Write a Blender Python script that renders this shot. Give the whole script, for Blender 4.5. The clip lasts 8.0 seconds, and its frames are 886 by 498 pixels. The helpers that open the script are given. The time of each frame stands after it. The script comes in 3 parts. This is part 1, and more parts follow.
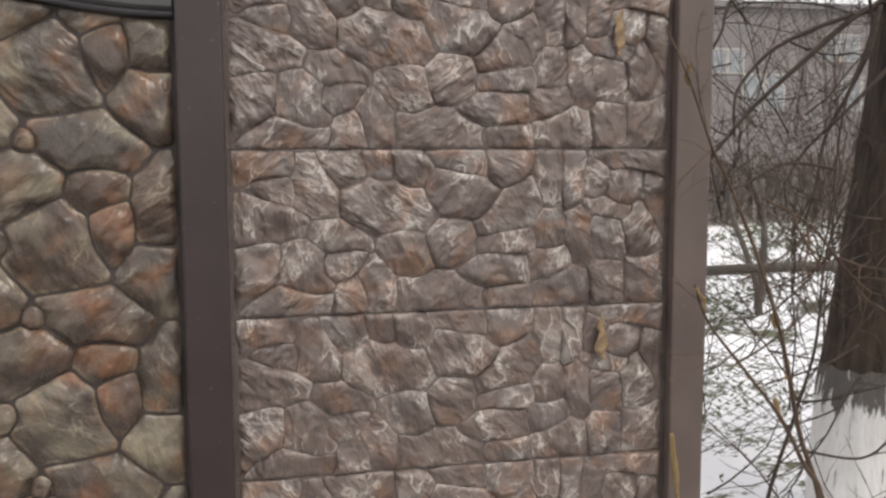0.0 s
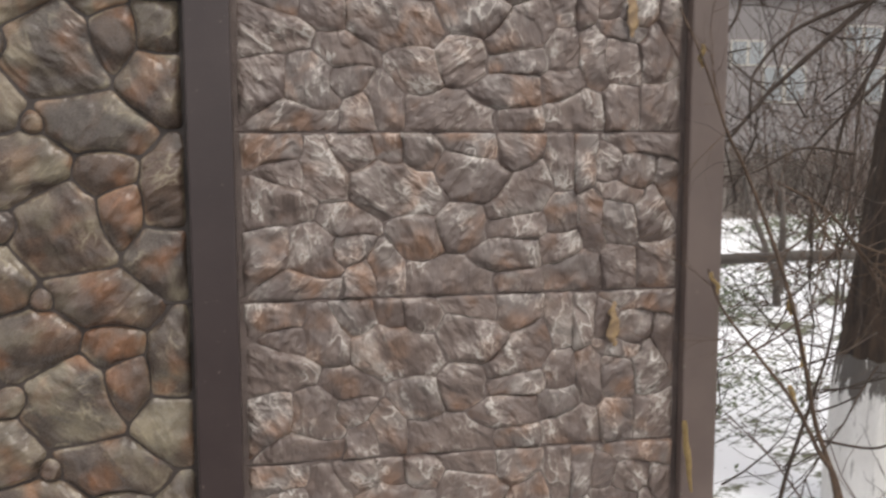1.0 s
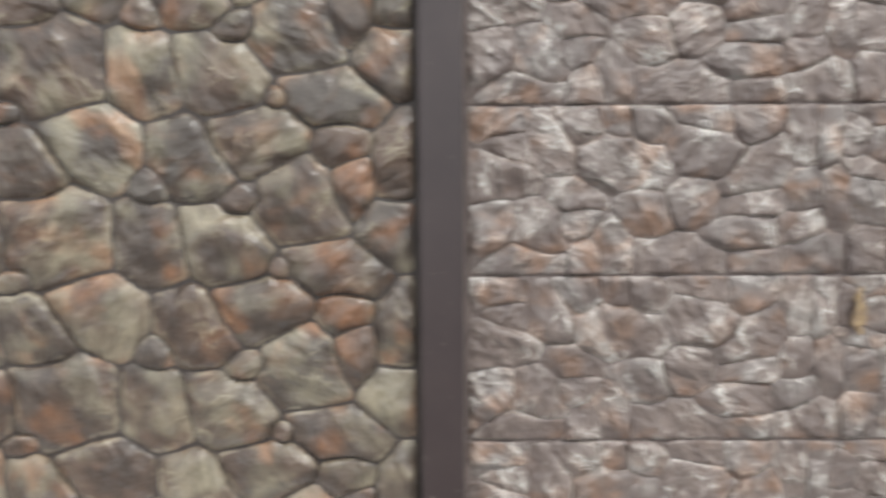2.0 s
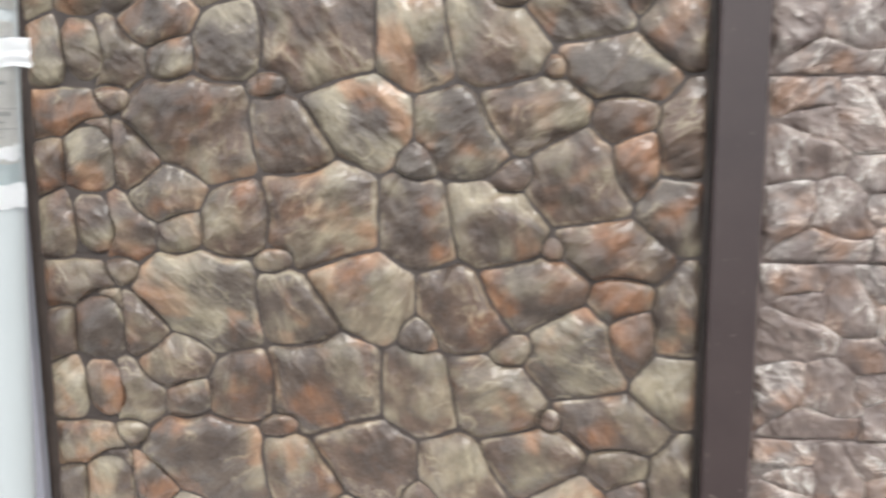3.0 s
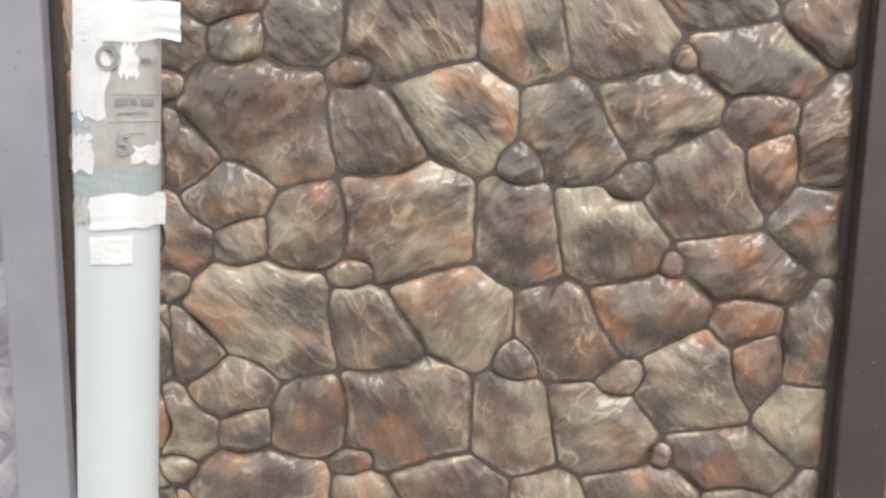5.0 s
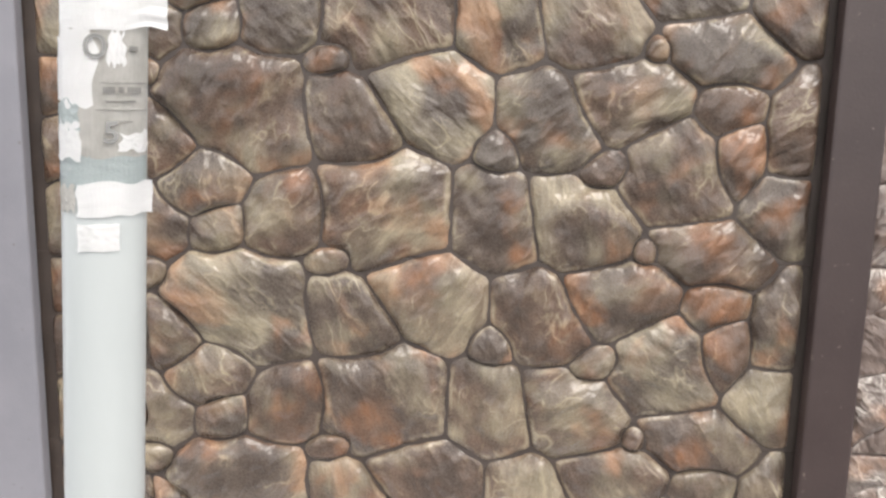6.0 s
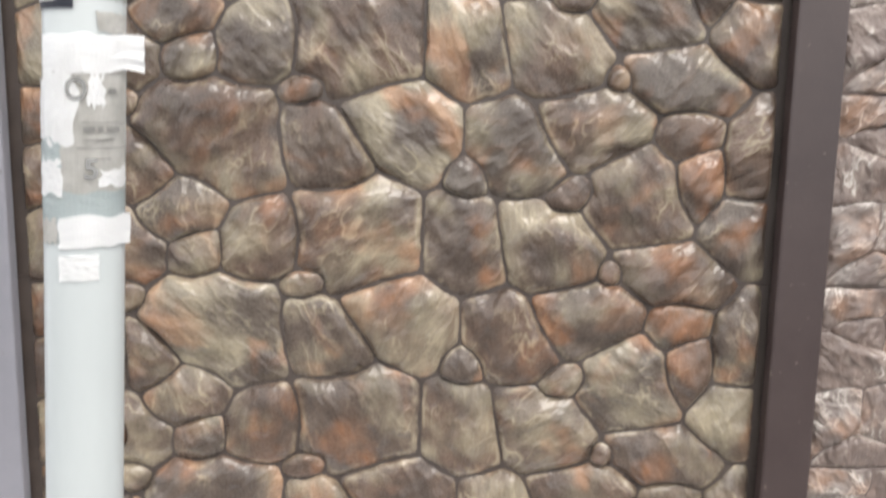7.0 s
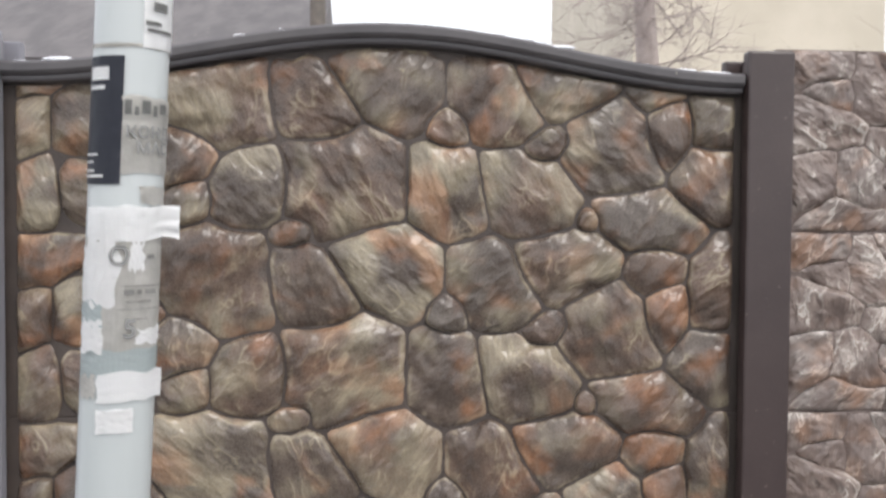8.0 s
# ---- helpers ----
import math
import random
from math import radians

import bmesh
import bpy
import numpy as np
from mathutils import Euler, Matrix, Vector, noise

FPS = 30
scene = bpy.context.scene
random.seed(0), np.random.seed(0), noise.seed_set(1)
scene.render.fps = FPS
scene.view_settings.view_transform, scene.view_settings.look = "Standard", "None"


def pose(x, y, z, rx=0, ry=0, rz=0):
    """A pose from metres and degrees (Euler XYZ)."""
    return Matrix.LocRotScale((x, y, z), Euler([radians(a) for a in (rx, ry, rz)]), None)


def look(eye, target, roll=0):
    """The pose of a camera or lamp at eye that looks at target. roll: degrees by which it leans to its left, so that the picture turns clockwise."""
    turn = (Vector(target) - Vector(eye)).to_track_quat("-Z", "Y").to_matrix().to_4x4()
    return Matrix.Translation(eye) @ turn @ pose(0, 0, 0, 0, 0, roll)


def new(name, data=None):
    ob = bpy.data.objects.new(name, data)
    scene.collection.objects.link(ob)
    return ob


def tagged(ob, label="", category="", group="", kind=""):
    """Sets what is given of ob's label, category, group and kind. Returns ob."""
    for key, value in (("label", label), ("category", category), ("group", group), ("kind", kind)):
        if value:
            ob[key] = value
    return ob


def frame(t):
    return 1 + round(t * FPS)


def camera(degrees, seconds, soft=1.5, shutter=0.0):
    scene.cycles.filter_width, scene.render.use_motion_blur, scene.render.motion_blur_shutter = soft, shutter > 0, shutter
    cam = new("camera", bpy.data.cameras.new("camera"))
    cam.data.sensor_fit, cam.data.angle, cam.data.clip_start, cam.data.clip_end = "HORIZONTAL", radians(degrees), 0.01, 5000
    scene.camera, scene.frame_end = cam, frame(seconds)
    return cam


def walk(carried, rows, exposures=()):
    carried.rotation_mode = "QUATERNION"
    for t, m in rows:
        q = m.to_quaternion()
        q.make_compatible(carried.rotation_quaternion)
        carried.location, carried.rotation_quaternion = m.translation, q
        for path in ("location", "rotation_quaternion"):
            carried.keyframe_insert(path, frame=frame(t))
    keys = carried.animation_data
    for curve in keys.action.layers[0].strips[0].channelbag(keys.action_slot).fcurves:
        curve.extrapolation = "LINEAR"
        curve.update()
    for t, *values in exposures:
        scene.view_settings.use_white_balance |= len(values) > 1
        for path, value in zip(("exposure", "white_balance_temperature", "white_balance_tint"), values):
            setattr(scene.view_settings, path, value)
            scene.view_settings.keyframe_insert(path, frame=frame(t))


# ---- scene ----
cam = camera(52.2, 8.0, soft=2.5, shutter=0.6)
PATH = [
    (0, (0.152, -2.713, 1.501), (0.566, -0.769, 1.281), -0.2),
    (0.5, (0.169, -2.707, 1.486), (0.568, -0.76, 1.263), -0.2),
    (1, (0.181, -2.695, 1.469), (0.556, -0.744, 1.235), -0.2),
    (1.5, (0.171, -2.668, 1.466), (0.397, -0.698, 1.203), -0.2),
    (2, (0.052, -2.652, 1.354), (0.032, -0.663, 1.15), -0.4),
    (2.2, (-0.035, -2.652, 1.367), (-0.141, -0.667, 1.15), -0.4),
    (3.3, (-0.681, -2.416, 1.451), (-0.901, -0.457, 1.11), -0.4),
    (3.5, (-0.785, -2.369, 1.441), (-0.945, -0.404, 1.11), 0.1),
    (4, (-0.835, -2.277, 1.438), (-0.996, -0.31, 1.116), 0.5),
    (5.5, (-0.976, -2.214, 1.442), (-1.005, -0.246, 1.089), 1.0),
    (6, (-0.966, -2.237, 1.444), (-0.97, -0.271, 1.077), 1.2),
    (6.5, (-0.95, -2.275, 1.449), (-0.931, -0.313, 1.063), 1.2),
    (7, (-0.939, -2.309, 1.47), (-0.904, -0.337, 1.143), 1.0),
    (7.5, (-0.956, -2.362, 1.507), (-0.887, -0.37, 1.341), 0.7),
    (8, (-1.026, -2.419, 1.528), (-0.885, -0.425, 1.462), 0.4),
]
EXPOSURE = [(0, 0.20, 6450, 10), (1.0, 0.28, 6450, 10), (1.6, 0.60, 6350, 8), (2.2, 0.90, 5950, 4), (3.3, 1.13, 6200, 8), (4.2, 1.13, 6300, 8),
            (5.5, 1.11, 6450, 10), (7.0, 1.11, 6350, 9), (7.5, 1.05, 6150, 9), (8.0, 0.72, 6200, 10)]
walk(cam, [(t, look(eye, target, roll)) for t, eye, target, roll in PATH], EXPOSURE)

# ---- light ----
world = bpy.data.worlds.new("world")
scene.world = world
world.use_nodes = True
wn = world.node_tree.nodes
sky = wn.new("ShaderNodeTexSky")
sky.sky_type, sky.sun_disc = "NISHITA", False
sky.sun_elevation, sky.sun_rotation = radians(52), radians(151)
sky.air_density, sky.dust_density, sky.ozone_density = 1.0, 6.0, 0.6
wn["Background"].inputs["Strength"].default_value = 0.12
veil = wn.new("ShaderNodeMix")  # an even overcast over the clear sky
veil.data_type = "RGBA"
veil.inputs[0].default_value, veil.inputs[7].default_value = 0.8, (8.8, 8.65, 8.65, 1)
world.node_tree.links.new(sky.outputs[0], veil.inputs[6])
world.node_tree.links.new(veil.outputs[2], wn["Background"].inputs["Color"])

sun = new("sun", bpy.data.lights.new("sun", "SUN"))
sun.data.energy, sun.data.angle, sun.data.color = 1.1, radians(24), (1.0, 0.95, 0.88)
sun.matrix_world = look((5.5, -9.5, 14), (0, 0, 0))


# ---- materials ----
class Nodes:
    """A short hand for building one node material."""

    def __init__(self, name, rough=0.6, metal=0.0, spec=0.5):
        self.mat = bpy.data.materials.new(name)
        self.mat.use_nodes = True
        self.tree = self.mat.node_tree
        self.bsdf = self.tree.nodes["Principled BSDF"]
        self.bsdf.inputs["Roughness"].default_value = rough
        self.bsdf.inputs["Metallic"].default_value = metal
        self.bsdf.inputs["Specular IOR Level"].default_value = spec

    def put(self, socket, value):
        if isinstance(value, bpy.types.NodeSocket):
            self.tree.links.new(value, socket)
        elif isinstance(value, tuple) and len(value) == 3 and socket.type == "RGBA":
            socket.default_value = (*value, 1)
        else:
            socket.default_value = value

    def node(self, kind, **inputs):
        n = self.tree.nodes.new("ShaderNode" + kind)
        for key, value in inputs.items():
            self.put(n.inputs[key.replace("_", " ")], value)
        return n

    def coords(self, kind="Object"):
        return self.tree.nodes.new("ShaderNodeTexCoord").outputs[kind]

    def random(self):
        return self.tree.nodes.new("ShaderNodeObjectInfo").outputs["Random"]

    def math(self, op, a, b=0.0):
        n = self.tree.nodes.new("ShaderNodeMath")
        n.operation = op
        self.put(n.inputs[0], a)
        self.put(n.inputs[1], b)
        return n.outputs[0]

    def vec(self, op, a, b):
        n = self.tree.nodes.new("ShaderNodeVectorMath")
        n.operation = op
        self.put(n.inputs[0], a)
        self.put(n.inputs[1], b)
        return n.outputs[0]

    def noise(self, vector, scale, detail=4.0, rough=0.55, distortion=0.0):
        return self.node("TexNoise", Vector=vector, Scale=scale, Detail=detail, Roughness=rough, Distortion=distortion).outputs["Fac"]

    def ramp(self, value, low, high):
        n = self.node("MapRange", Value=value)
        n.interpolation_type = "SMOOTHSTEP"
        n.inputs["From Min"].default_value, n.inputs["From Max"].default_value = low, high
        return n.outputs["Result"]

    def mix(self, fac, a, b):
        n = self.tree.nodes.new("ShaderNodeMix")
        n.data_type = "RGBA"
        self.put(n.inputs[0], fac)
        self.put(n.inputs[6], a)
        self.put(n.inputs[7], b)
        return n.outputs[2]

    def bump(self, height, strength, distance):
        n = self.node("Bump", Height=height, Strength=strength, Distance=distance)
        self.put(self.bsdf.inputs["Normal"], n.outputs[0])

    def colour(self, value):
        self.put(self.bsdf.inputs["Base Color"], value)

    def rough(self, value):
        self.put(self.bsdf.inputs["Roughness"], value)


def stone_paint(name, dark, mid, cool, brush, rust, brush_at, rust_at, gloss, vein, patches, depth, jag):
    """Painted cast concrete: mottled ground coat, soft patches of rust, pale dry-brushed grain, rubbed hairlines and rims."""
    n = Nodes(name, gloss)
    rand = n.random()
    shift = n.node("CombineXYZ", X=n.math("MULTIPLY", rand, 31.0), Y=n.math("MULTIPLY", rand, 77.0), Z=n.math("MULTIPLY", rand, 53.0)).outputs[0]
    second, fourth = n.math("FRACT", n.math("MULTIPLY", rand, 13.7)), n.math("FRACT", n.math("MULTIPLY", rand, 57.3))
    place = n.coords()
    moved = n.vec("ADD", place, shift)
    turn = n.node("VectorRotate", Vector=place, Angle=n.math("MULTIPLY", n.math("SUBTRACT", rand, 0.5), 2.0))
    turn.rotation_type = "Y_AXIS"
    grain = n.vec("ADD", n.vec("MULTIPLY", turn.outputs[0], (1.0, 1.0, 0.24)), shift)
    streak = n.noise(grain, 40.0, 3.5, 0.52, 0.5)
    along = n.vec("ADD", n.vec("MULTIPLY", turn.outputs[0], (1.0, 1.0, 0.55)), shift)
    lines = []
    for scale, high in ((4.5, 0.010), (10.0, 0.020), (24.0, 0.030)):
        field = n.math("ABSOLUTE", n.math("SUBTRACT", n.noise(along, scale, jag, 0.52, 0.05), 0.5))
        lines.append((n.math("SUBTRACT", 1.0, n.ramp(field, 0.001, high)), n.math("SUBTRACT", 1.0, n.ramp(field, 0.0, 0.12))))
    patch = n.math("ADD", n.noise(moved, patches, 2.5, 0.5, 0.3), n.math("MULTIPLY", n.math("SUBTRACT", fourth, 0.5), 0.14))
    other = n.math("ADD", n.noise(n.vec("ADD", moved, (9.0, 3.0, 5.0)), patches * 1.2, 2.5, 0.5, 0.4), n.math("MULTIPLY", n.math("SUBTRACT", second, 0.5), 0.10))
    third = n.noise(n.vec("ADD", moved, (2.0, 8.0, 1.0)), 9.0, 4.0, 0.6)
    fine = n.noise(moved, 260.0, 3.0)
    coat = n.mix(n.ramp(second, 0.35, 0.95), mid, cool)
    base = n.mix(n.ramp(n.math("ADD", n.math("MULTIPLY", third, 0.86), n.math("MULTIPLY", streak, 0.14)), 0.34, 0.66), dark, coat)
    rusty = n.math("MULTIPLY", n.ramp(other, rust_at, rust_at + 0.24), n.math("ADD", 0.6, n.math("MULTIPLY", 0.4, n.ramp(streak, 0.38, 0.6))))
    base = n.mix(rusty, base, rust)
    hair = n.ramp(n.noise(n.vec("ADD", n.vec("MULTIPLY", turn.outputs[0], (1.0, 1.0, 0.16)), shift), 105.0, 2.5, 0.55, 0.6), 0.53, 0.66)
    dry = n.math("MULTIPLY", n.ramp(patch, brush_at, brush_at + 0.26), n.math("ADD", n.math("ADD", 0.42, n.math("MULTIPLY", 0.20, n.ramp(streak, 0.42, 0.66))), n.math("MULTIPLY", 0.20, hair)))
    rubbed = n.math("MAXIMUM", n.math("MAXIMUM", lines[0][0], n.math("MULTIPLY", 0.85, lines[1][0])), n.math("MULTIPLY", 0.5, lines[2][0]))
    rubbed = n.math("MULTIPLY", rubbed, n.math("MULTIPLY", vein, n.ramp(n.math("ADD", third, n.math("MULTIPLY", n.math("SUBTRACT", patch, 0.5), 0.6)), 0.47, 0.63)))
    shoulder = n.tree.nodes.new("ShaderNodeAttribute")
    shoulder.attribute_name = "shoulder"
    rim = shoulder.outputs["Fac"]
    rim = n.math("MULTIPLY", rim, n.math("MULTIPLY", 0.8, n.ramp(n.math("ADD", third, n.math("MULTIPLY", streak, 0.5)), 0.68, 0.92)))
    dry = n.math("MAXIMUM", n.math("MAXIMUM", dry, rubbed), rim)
    warm = n.mix(n.ramp(other, rust_at - 0.02, rust_at + 0.16), brush, tuple(0.5 * a + 1.0 * b for a, b in zip(brush, rust)))
    full = n.mix(n.math("MULTIPLY", dry, 0.92), base, warm)
    n.colour(n.mix(n.math("MULTIPLY", n.ramp(fine, 0.55, 0.8), 0.18), full, dark))
    n.rough(n.math("ADD", gloss, n.math("MULTIPLY", n.math("SUBTRACT", fine, 0.5), 0.25)))
    height = n.math("ADD", n.math("MULTIPLY", lines[0][1], 0.6), n.math("MULTIPLY", lines[1][1], 0.38))
    height = n.math("ADD", height, n.math("ADD", n.math("ADD", n.math("MULTIPLY", streak, 0.09), n.math("MULTIPLY", hair, 0.02)), n.math("MULTIPLY", lines[2][1], 0.08)))
    n.bump(n.math("ADD", height, n.math("MULTIPLY", fine, 0.015)), 0.8, depth)
    return n.mat


def plain_paint(name, a, b, rough=0.5, scale=6.0, fleck=(0.02, 0.02, 0.02), bumpy=0.12, metal=0.0, stretch=(1, 1, 1)):
    """A painted or bare surface with cloudy variation, fine grain and sparse flecks."""
    n = Nodes(name, rough, metal)
    place = n.vec("MULTIPLY", n.coords(), stretch)
    cloud = n.noise(place, scale, 5.0, 0.6)
    fine = n.noise(place, scale * 28, 3.0)
    speck = n.ramp(n.noise(place, scale * 9, 2.0), 0.70, 0.76)
    n.colour(n.mix(n.math("MULTIPLY", speck, 0.6), n.mix(n.ramp(cloud, 0.3, 0.7), a, b), fleck))
    n.rough(n.math("ADD", rough - 0.06, n.math("MULTIPLY", cloud, 0.14)))
    if bumpy:
        n.bump(n.math("ADD", fine, cloud), bumpy, 0.004)
    return n.mat


STONE_BROWN = stone_paint("brown_stone_paint", (0.066, 0.050, 0.041), (0.128, 0.087, 0.065), (0.116, 0.097, 0.080), (0.42, 0.366, 0.255), (0.215, 0.108, 0.060), 0.45, 0.505, 0.28, 0.62, 5.4, 0.012, 2.8)
STONE_MAUVE = stone_paint("mauve_stone_paint", (0.130, 0.099, 0.087), (0.205, 0.157, 0.134), (0.190, 0.162, 0.146), (0.58, 0.54, 0.49), (0.215, 0.130, 0.088), 0.56, 0.50, 0.33, 1.0, 7.0, 0.017, 4.0)
# the pale lens veil at the left end is put into this stone colour
STONE_VEILED = stone_paint("veiled_stone_paint", (0.18, 0.172, 0.19), (0.25, 0.24, 0.255), (0.24, 0.235, 0.255), (0.42, 0.40, 0.41), (0.25, 0.225, 0.225), 0.50, 0.66, 0.5, 0.3, 6.0, 0.014, 2.8)
STONE_OCHRE = plain_paint("ochre_stone_paint", (0.34, 0.235, 0.12), (0.20, 0.135, 0.085), 0.6, 30.0)
MORTAR_BROWN = plain_paint("brown_mortar_paint", (0.042, 0.031, 0.026), (0.062, 0.047, 0.039), 0.45, 9.0, (0.12, 0.1, 0.08), 0.6)
MORTAR_MAUVE = plain_paint("mauve_mortar_paint", (0.105, 0.079, 0.070), (0.160, 0.122, 0.107), 0.5, 14.0, (0.3, 0.27, 0.25), 0.9)
# same lens veil, put into the mortar colour
MORTAR_VEILED = plain_paint("veiled_mortar_paint", (0.17, 0.16, 0.175), (0.21, 0.20, 0.22), 0.6, 9.0)
POST_BROWN = plain_paint("brown_post_paint", (0.038, 0.026, 0.025), (0.050, 0.035, 0.033), 0.36, 5.0, (0.2, 0.17, 0.14))
POST_LIGHT = plain_paint("light_brown_post_paint", (0.115, 0.085, 0.075), (0.14, 0.105, 0.09), 0.5, 5.0, (0.2, 0.17, 0.14))
# left post: pale glare is put into its grey
POST_VEILED = plain_paint("veiled_post_paint", (0.185, 0.183, 0.205), (0.215, 0.21, 0.232), 0.5, 5.0, (0.12, 0.11, 0.11))
COPING = plain_paint("coping_paint", (0.060, 0.055, 0.058), (0.085, 0.078, 0.08), 0.38, 5.0, (0.2, 0.18, 0.16))
# for the unseen dark ground before the fence
UNSEEN_ASPHALT = plain_paint("unseen_asphalt", (0.040, 0.040, 0.042), (0.062, 0.060, 0.060), 0.55, 2.0, (0.12, 0.12, 0.115), 0.5)
SNOW = plain_paint("snow", (0.86, 0.87, 0.90), (0.80, 0.81, 0.85), 0.7, 3.0, (0.5, 0.5, 0.48), 0.5)
POLE = plain_paint("pole_paint", (0.415, 0.442, 0.442), (0.465, 0.492, 0.49), 0.34, 4.0, (0.42, 0.45, 0.44), 0.05, stretch=(1, 1, 0.3))
PAPER = plain_paint("white_paper", (0.92, 0.92, 0.92), (0.89, 0.89, 0.885), 0.3, 25.0, (0.7, 0.69, 0.66), 0.0)
PAPER_OLD = plain_paint("weathered_paper", (0.50, 0.49, 0.455), (0.64, 0.625, 0.59), 0.55, 30.0, (0.2, 0.19, 0.17), 0.0)
PAPER_DARK = plain_paint("dark_printed_paper", (0.030, 0.034, 0.050), (0.042, 0.046, 0.064), 0.4, 20.0, (0.1, 0.1, 0.12), 0.1)
INK = plain_paint("black_ink", (0.03, 0.03, 0.032), (0.06, 0.06, 0.06), 0.6, 40.0)
INK_GREY = plain_paint("faded_ink", (0.20, 0.20, 0.195), (0.27, 0.27, 0.26), 0.7, 60.0)
INK_FAINT = plain_paint("rubbed_ink", (0.33, 0.325, 0.31), (0.42, 0.41, 0.39), 0.7, 60.0)
TAPE = plain_paint("clear_tape", (0.52, 0.58, 0.58), (0.57, 0.63, 0.63), 0.16, 10.0, (0.7, 0.7, 0.7), 0.2)
BARK = plain_paint("bark", (0.022, 0.015, 0.010), (0.074, 0.048, 0.032), 0.9, 12.0, (0.13, 0.10, 0.08), 1.0, stretch=(3, 3, 0.5))
TWIG = plain_paint("twig_bark", (0.030, 0.020, 0.014), (0.062, 0.042, 0.030), 0.8, 30.0)
TWIG_TAN = plain_paint("tan_cane_bark", (0.058, 0.036, 0.023), (0.115, 0.072, 0.044), 0.7, 25.0, (0.05, 0.03, 0.02))
TWIG_RED = plain_paint("reddish_twig_bark", (0.075, 0.048, 0.035), (0.115, 0.075, 0.055), 0.75, 30.0)
DRY_LEAF = plain_paint("dry_leaf", (0.42, 0.30, 0.13), (0.55, 0.41, 0.20), 0.8, 60.0, (0.2, 0.12, 0.05), 0.6)
WIRE = plain_paint("galvanised_wire", (0.045, 0.042, 0.037), (0.075, 0.070, 0.062), 0.6, 40.0, (0.1, 0.05, 0.03), 0.1, 0.6)
RAIL = plain_paint("rusty_pipe", (0.075, 0.065, 0.055), (0.12, 0.10, 0.085), 0.7, 9.0, (0.18, 0.09, 0.05), 0.4)
LEAF = plain_paint("winter_leaf", (0.11, 0.135, 0.085), (0.17, 0.18, 0.12), 0.7, 20.0)
HOUSE_CREAM = plain_paint("cream_render", (0.40, 0.36, 0.29), (0.46, 0.415, 0.34), 0.85, 0.8, (0.4, 0.36, 0.28))
HOUSE_GREY = plain_paint("grey_render", (0.17, 0.157, 0.155), (0.215, 0.198, 0.193), 0.85, 0.6, (0.14, 0.13, 0.13))
ROOF_GREY = plain_paint("slate_roof", (0.15, 0.14, 0.145), (0.20, 0.19, 0.19), 0.75, 2.0)
HOUSE_PALE = plain_paint("pale_render", (0.29, 0.27, 0.262), (0.35, 0.325, 0.317), 0.85, 0.6, (0.3, 0.28, 0.27))
ROOF_PALE = plain_paint("pale_slate_roof", (0.085, 0.078, 0.080), (0.135, 0.124, 0.124), 0.75, 3.0, (0.3, 0.26, 0.22), 0.4, stretch=(1, 0.4, 0.4))
HEDGE = plain_paint("hedge_twigs", (0.27, 0.24, 0.215), (0.36, 0.32, 0.29), 0.85, 3.0)
# far twigs: the haze before them is put into this lighter brown
TWIG_HAZED = plain_paint("hazed_brown_twigs", (0.24, 0.20, 0.185), (0.34, 0.29, 0.265), 0.8, 8.0)
FRAME_PALE = plain_paint("pale_window_frame", (0.30, 0.285, 0.255), (0.36, 0.34, 0.30), 0.5, 8.0)
# pale reflection and haze on the window glass, put into its colour
PANE_REFLECTION = plain_paint("pane_reflection_paint", (0.20, 0.215, 0.22), (0.27, 0.285, 0.29), 0.2, 2.0, (0.06, 0.07, 0.07), 0.02)


def ground_material():
    n = Nodes("snowy_ground", 0.75)
    place = n.coords()
    big = n.noise(place, 1.3, 4.0, 0.6)
    small = n.noise(place, 11.0, 5.0, 0.65)
    grass = n.ramp(n.math("ADD", n.math("MULTIPLY", big, 0.6), n.math("MULTIPLY", small, 0.4)), 0.52, 0.58)
    green = n.mix(small, (0.05, 0.065, 0.035), (0.16, 0.15, 0.09))
    n.colour(n.mix(grass, (0.90, 0.90, 0.92), green))
    n.bump(n.math("ADD", small, big), 0.2, 0.02)
    return n.mat


GROUND = ground_material()


def whitewash_material():
    """Chalky lime wash, cracked along the bark's furrows and worn away in ragged patches towards its upper edge."""
    n = Nodes("whitewash", 0.9)
    place = n.coords()
    long = n.noise(n.vec("MULTIPLY", place, (1.0, 1.0, 0.16)), 34.0, 5.0, 0.65, 0.6)
    wide = n.noise(n.vec("MULTIPLY", place, (1.0, 1.0, 0.5)), 14.0, 4.0, 0.6)
    top = n.ramp(n.node("SeparateXYZ", Vector=place).outputs["Z"], 0.40, 0.64)
    bare = n.ramp(n.math("ADD", n.math("ADD", n.math("MULTIPLY", long, 0.7), n.math("MULTIPLY", wide, 0.3)), n.math("MULTIPLY", top, 0.26)), 0.56, 0.64)
    chalk = n.mix(wide, (0.56, 0.54, 0.51), (0.80, 0.79, 0.77))
    n.colour(n.mix(n.math("MULTIPLY", bare, 0.9), chalk, (0.042, 0.031, 0.024)))
    n.bump(n.math("ADD", long, wide), 0.7, 0.02)
    return n.mat


WHITEWASH = whitewash_material()


# ---- building helpers ----
def part(name, bm, material, parent=None, label="", smooth=False):
    mesh = bpy.data.meshes.new(name)
    bm.to_mesh(mesh)
    bm.free()
    mesh.materials.append(material)
    if smooth:
        mesh.polygons.foreach_set("use_smooth", [True] * len(mesh.polygons))
    ob = new(name, mesh)
    if parent is not None:
        ob.parent = parent
    if label:
        tagged(ob, label)
    return ob


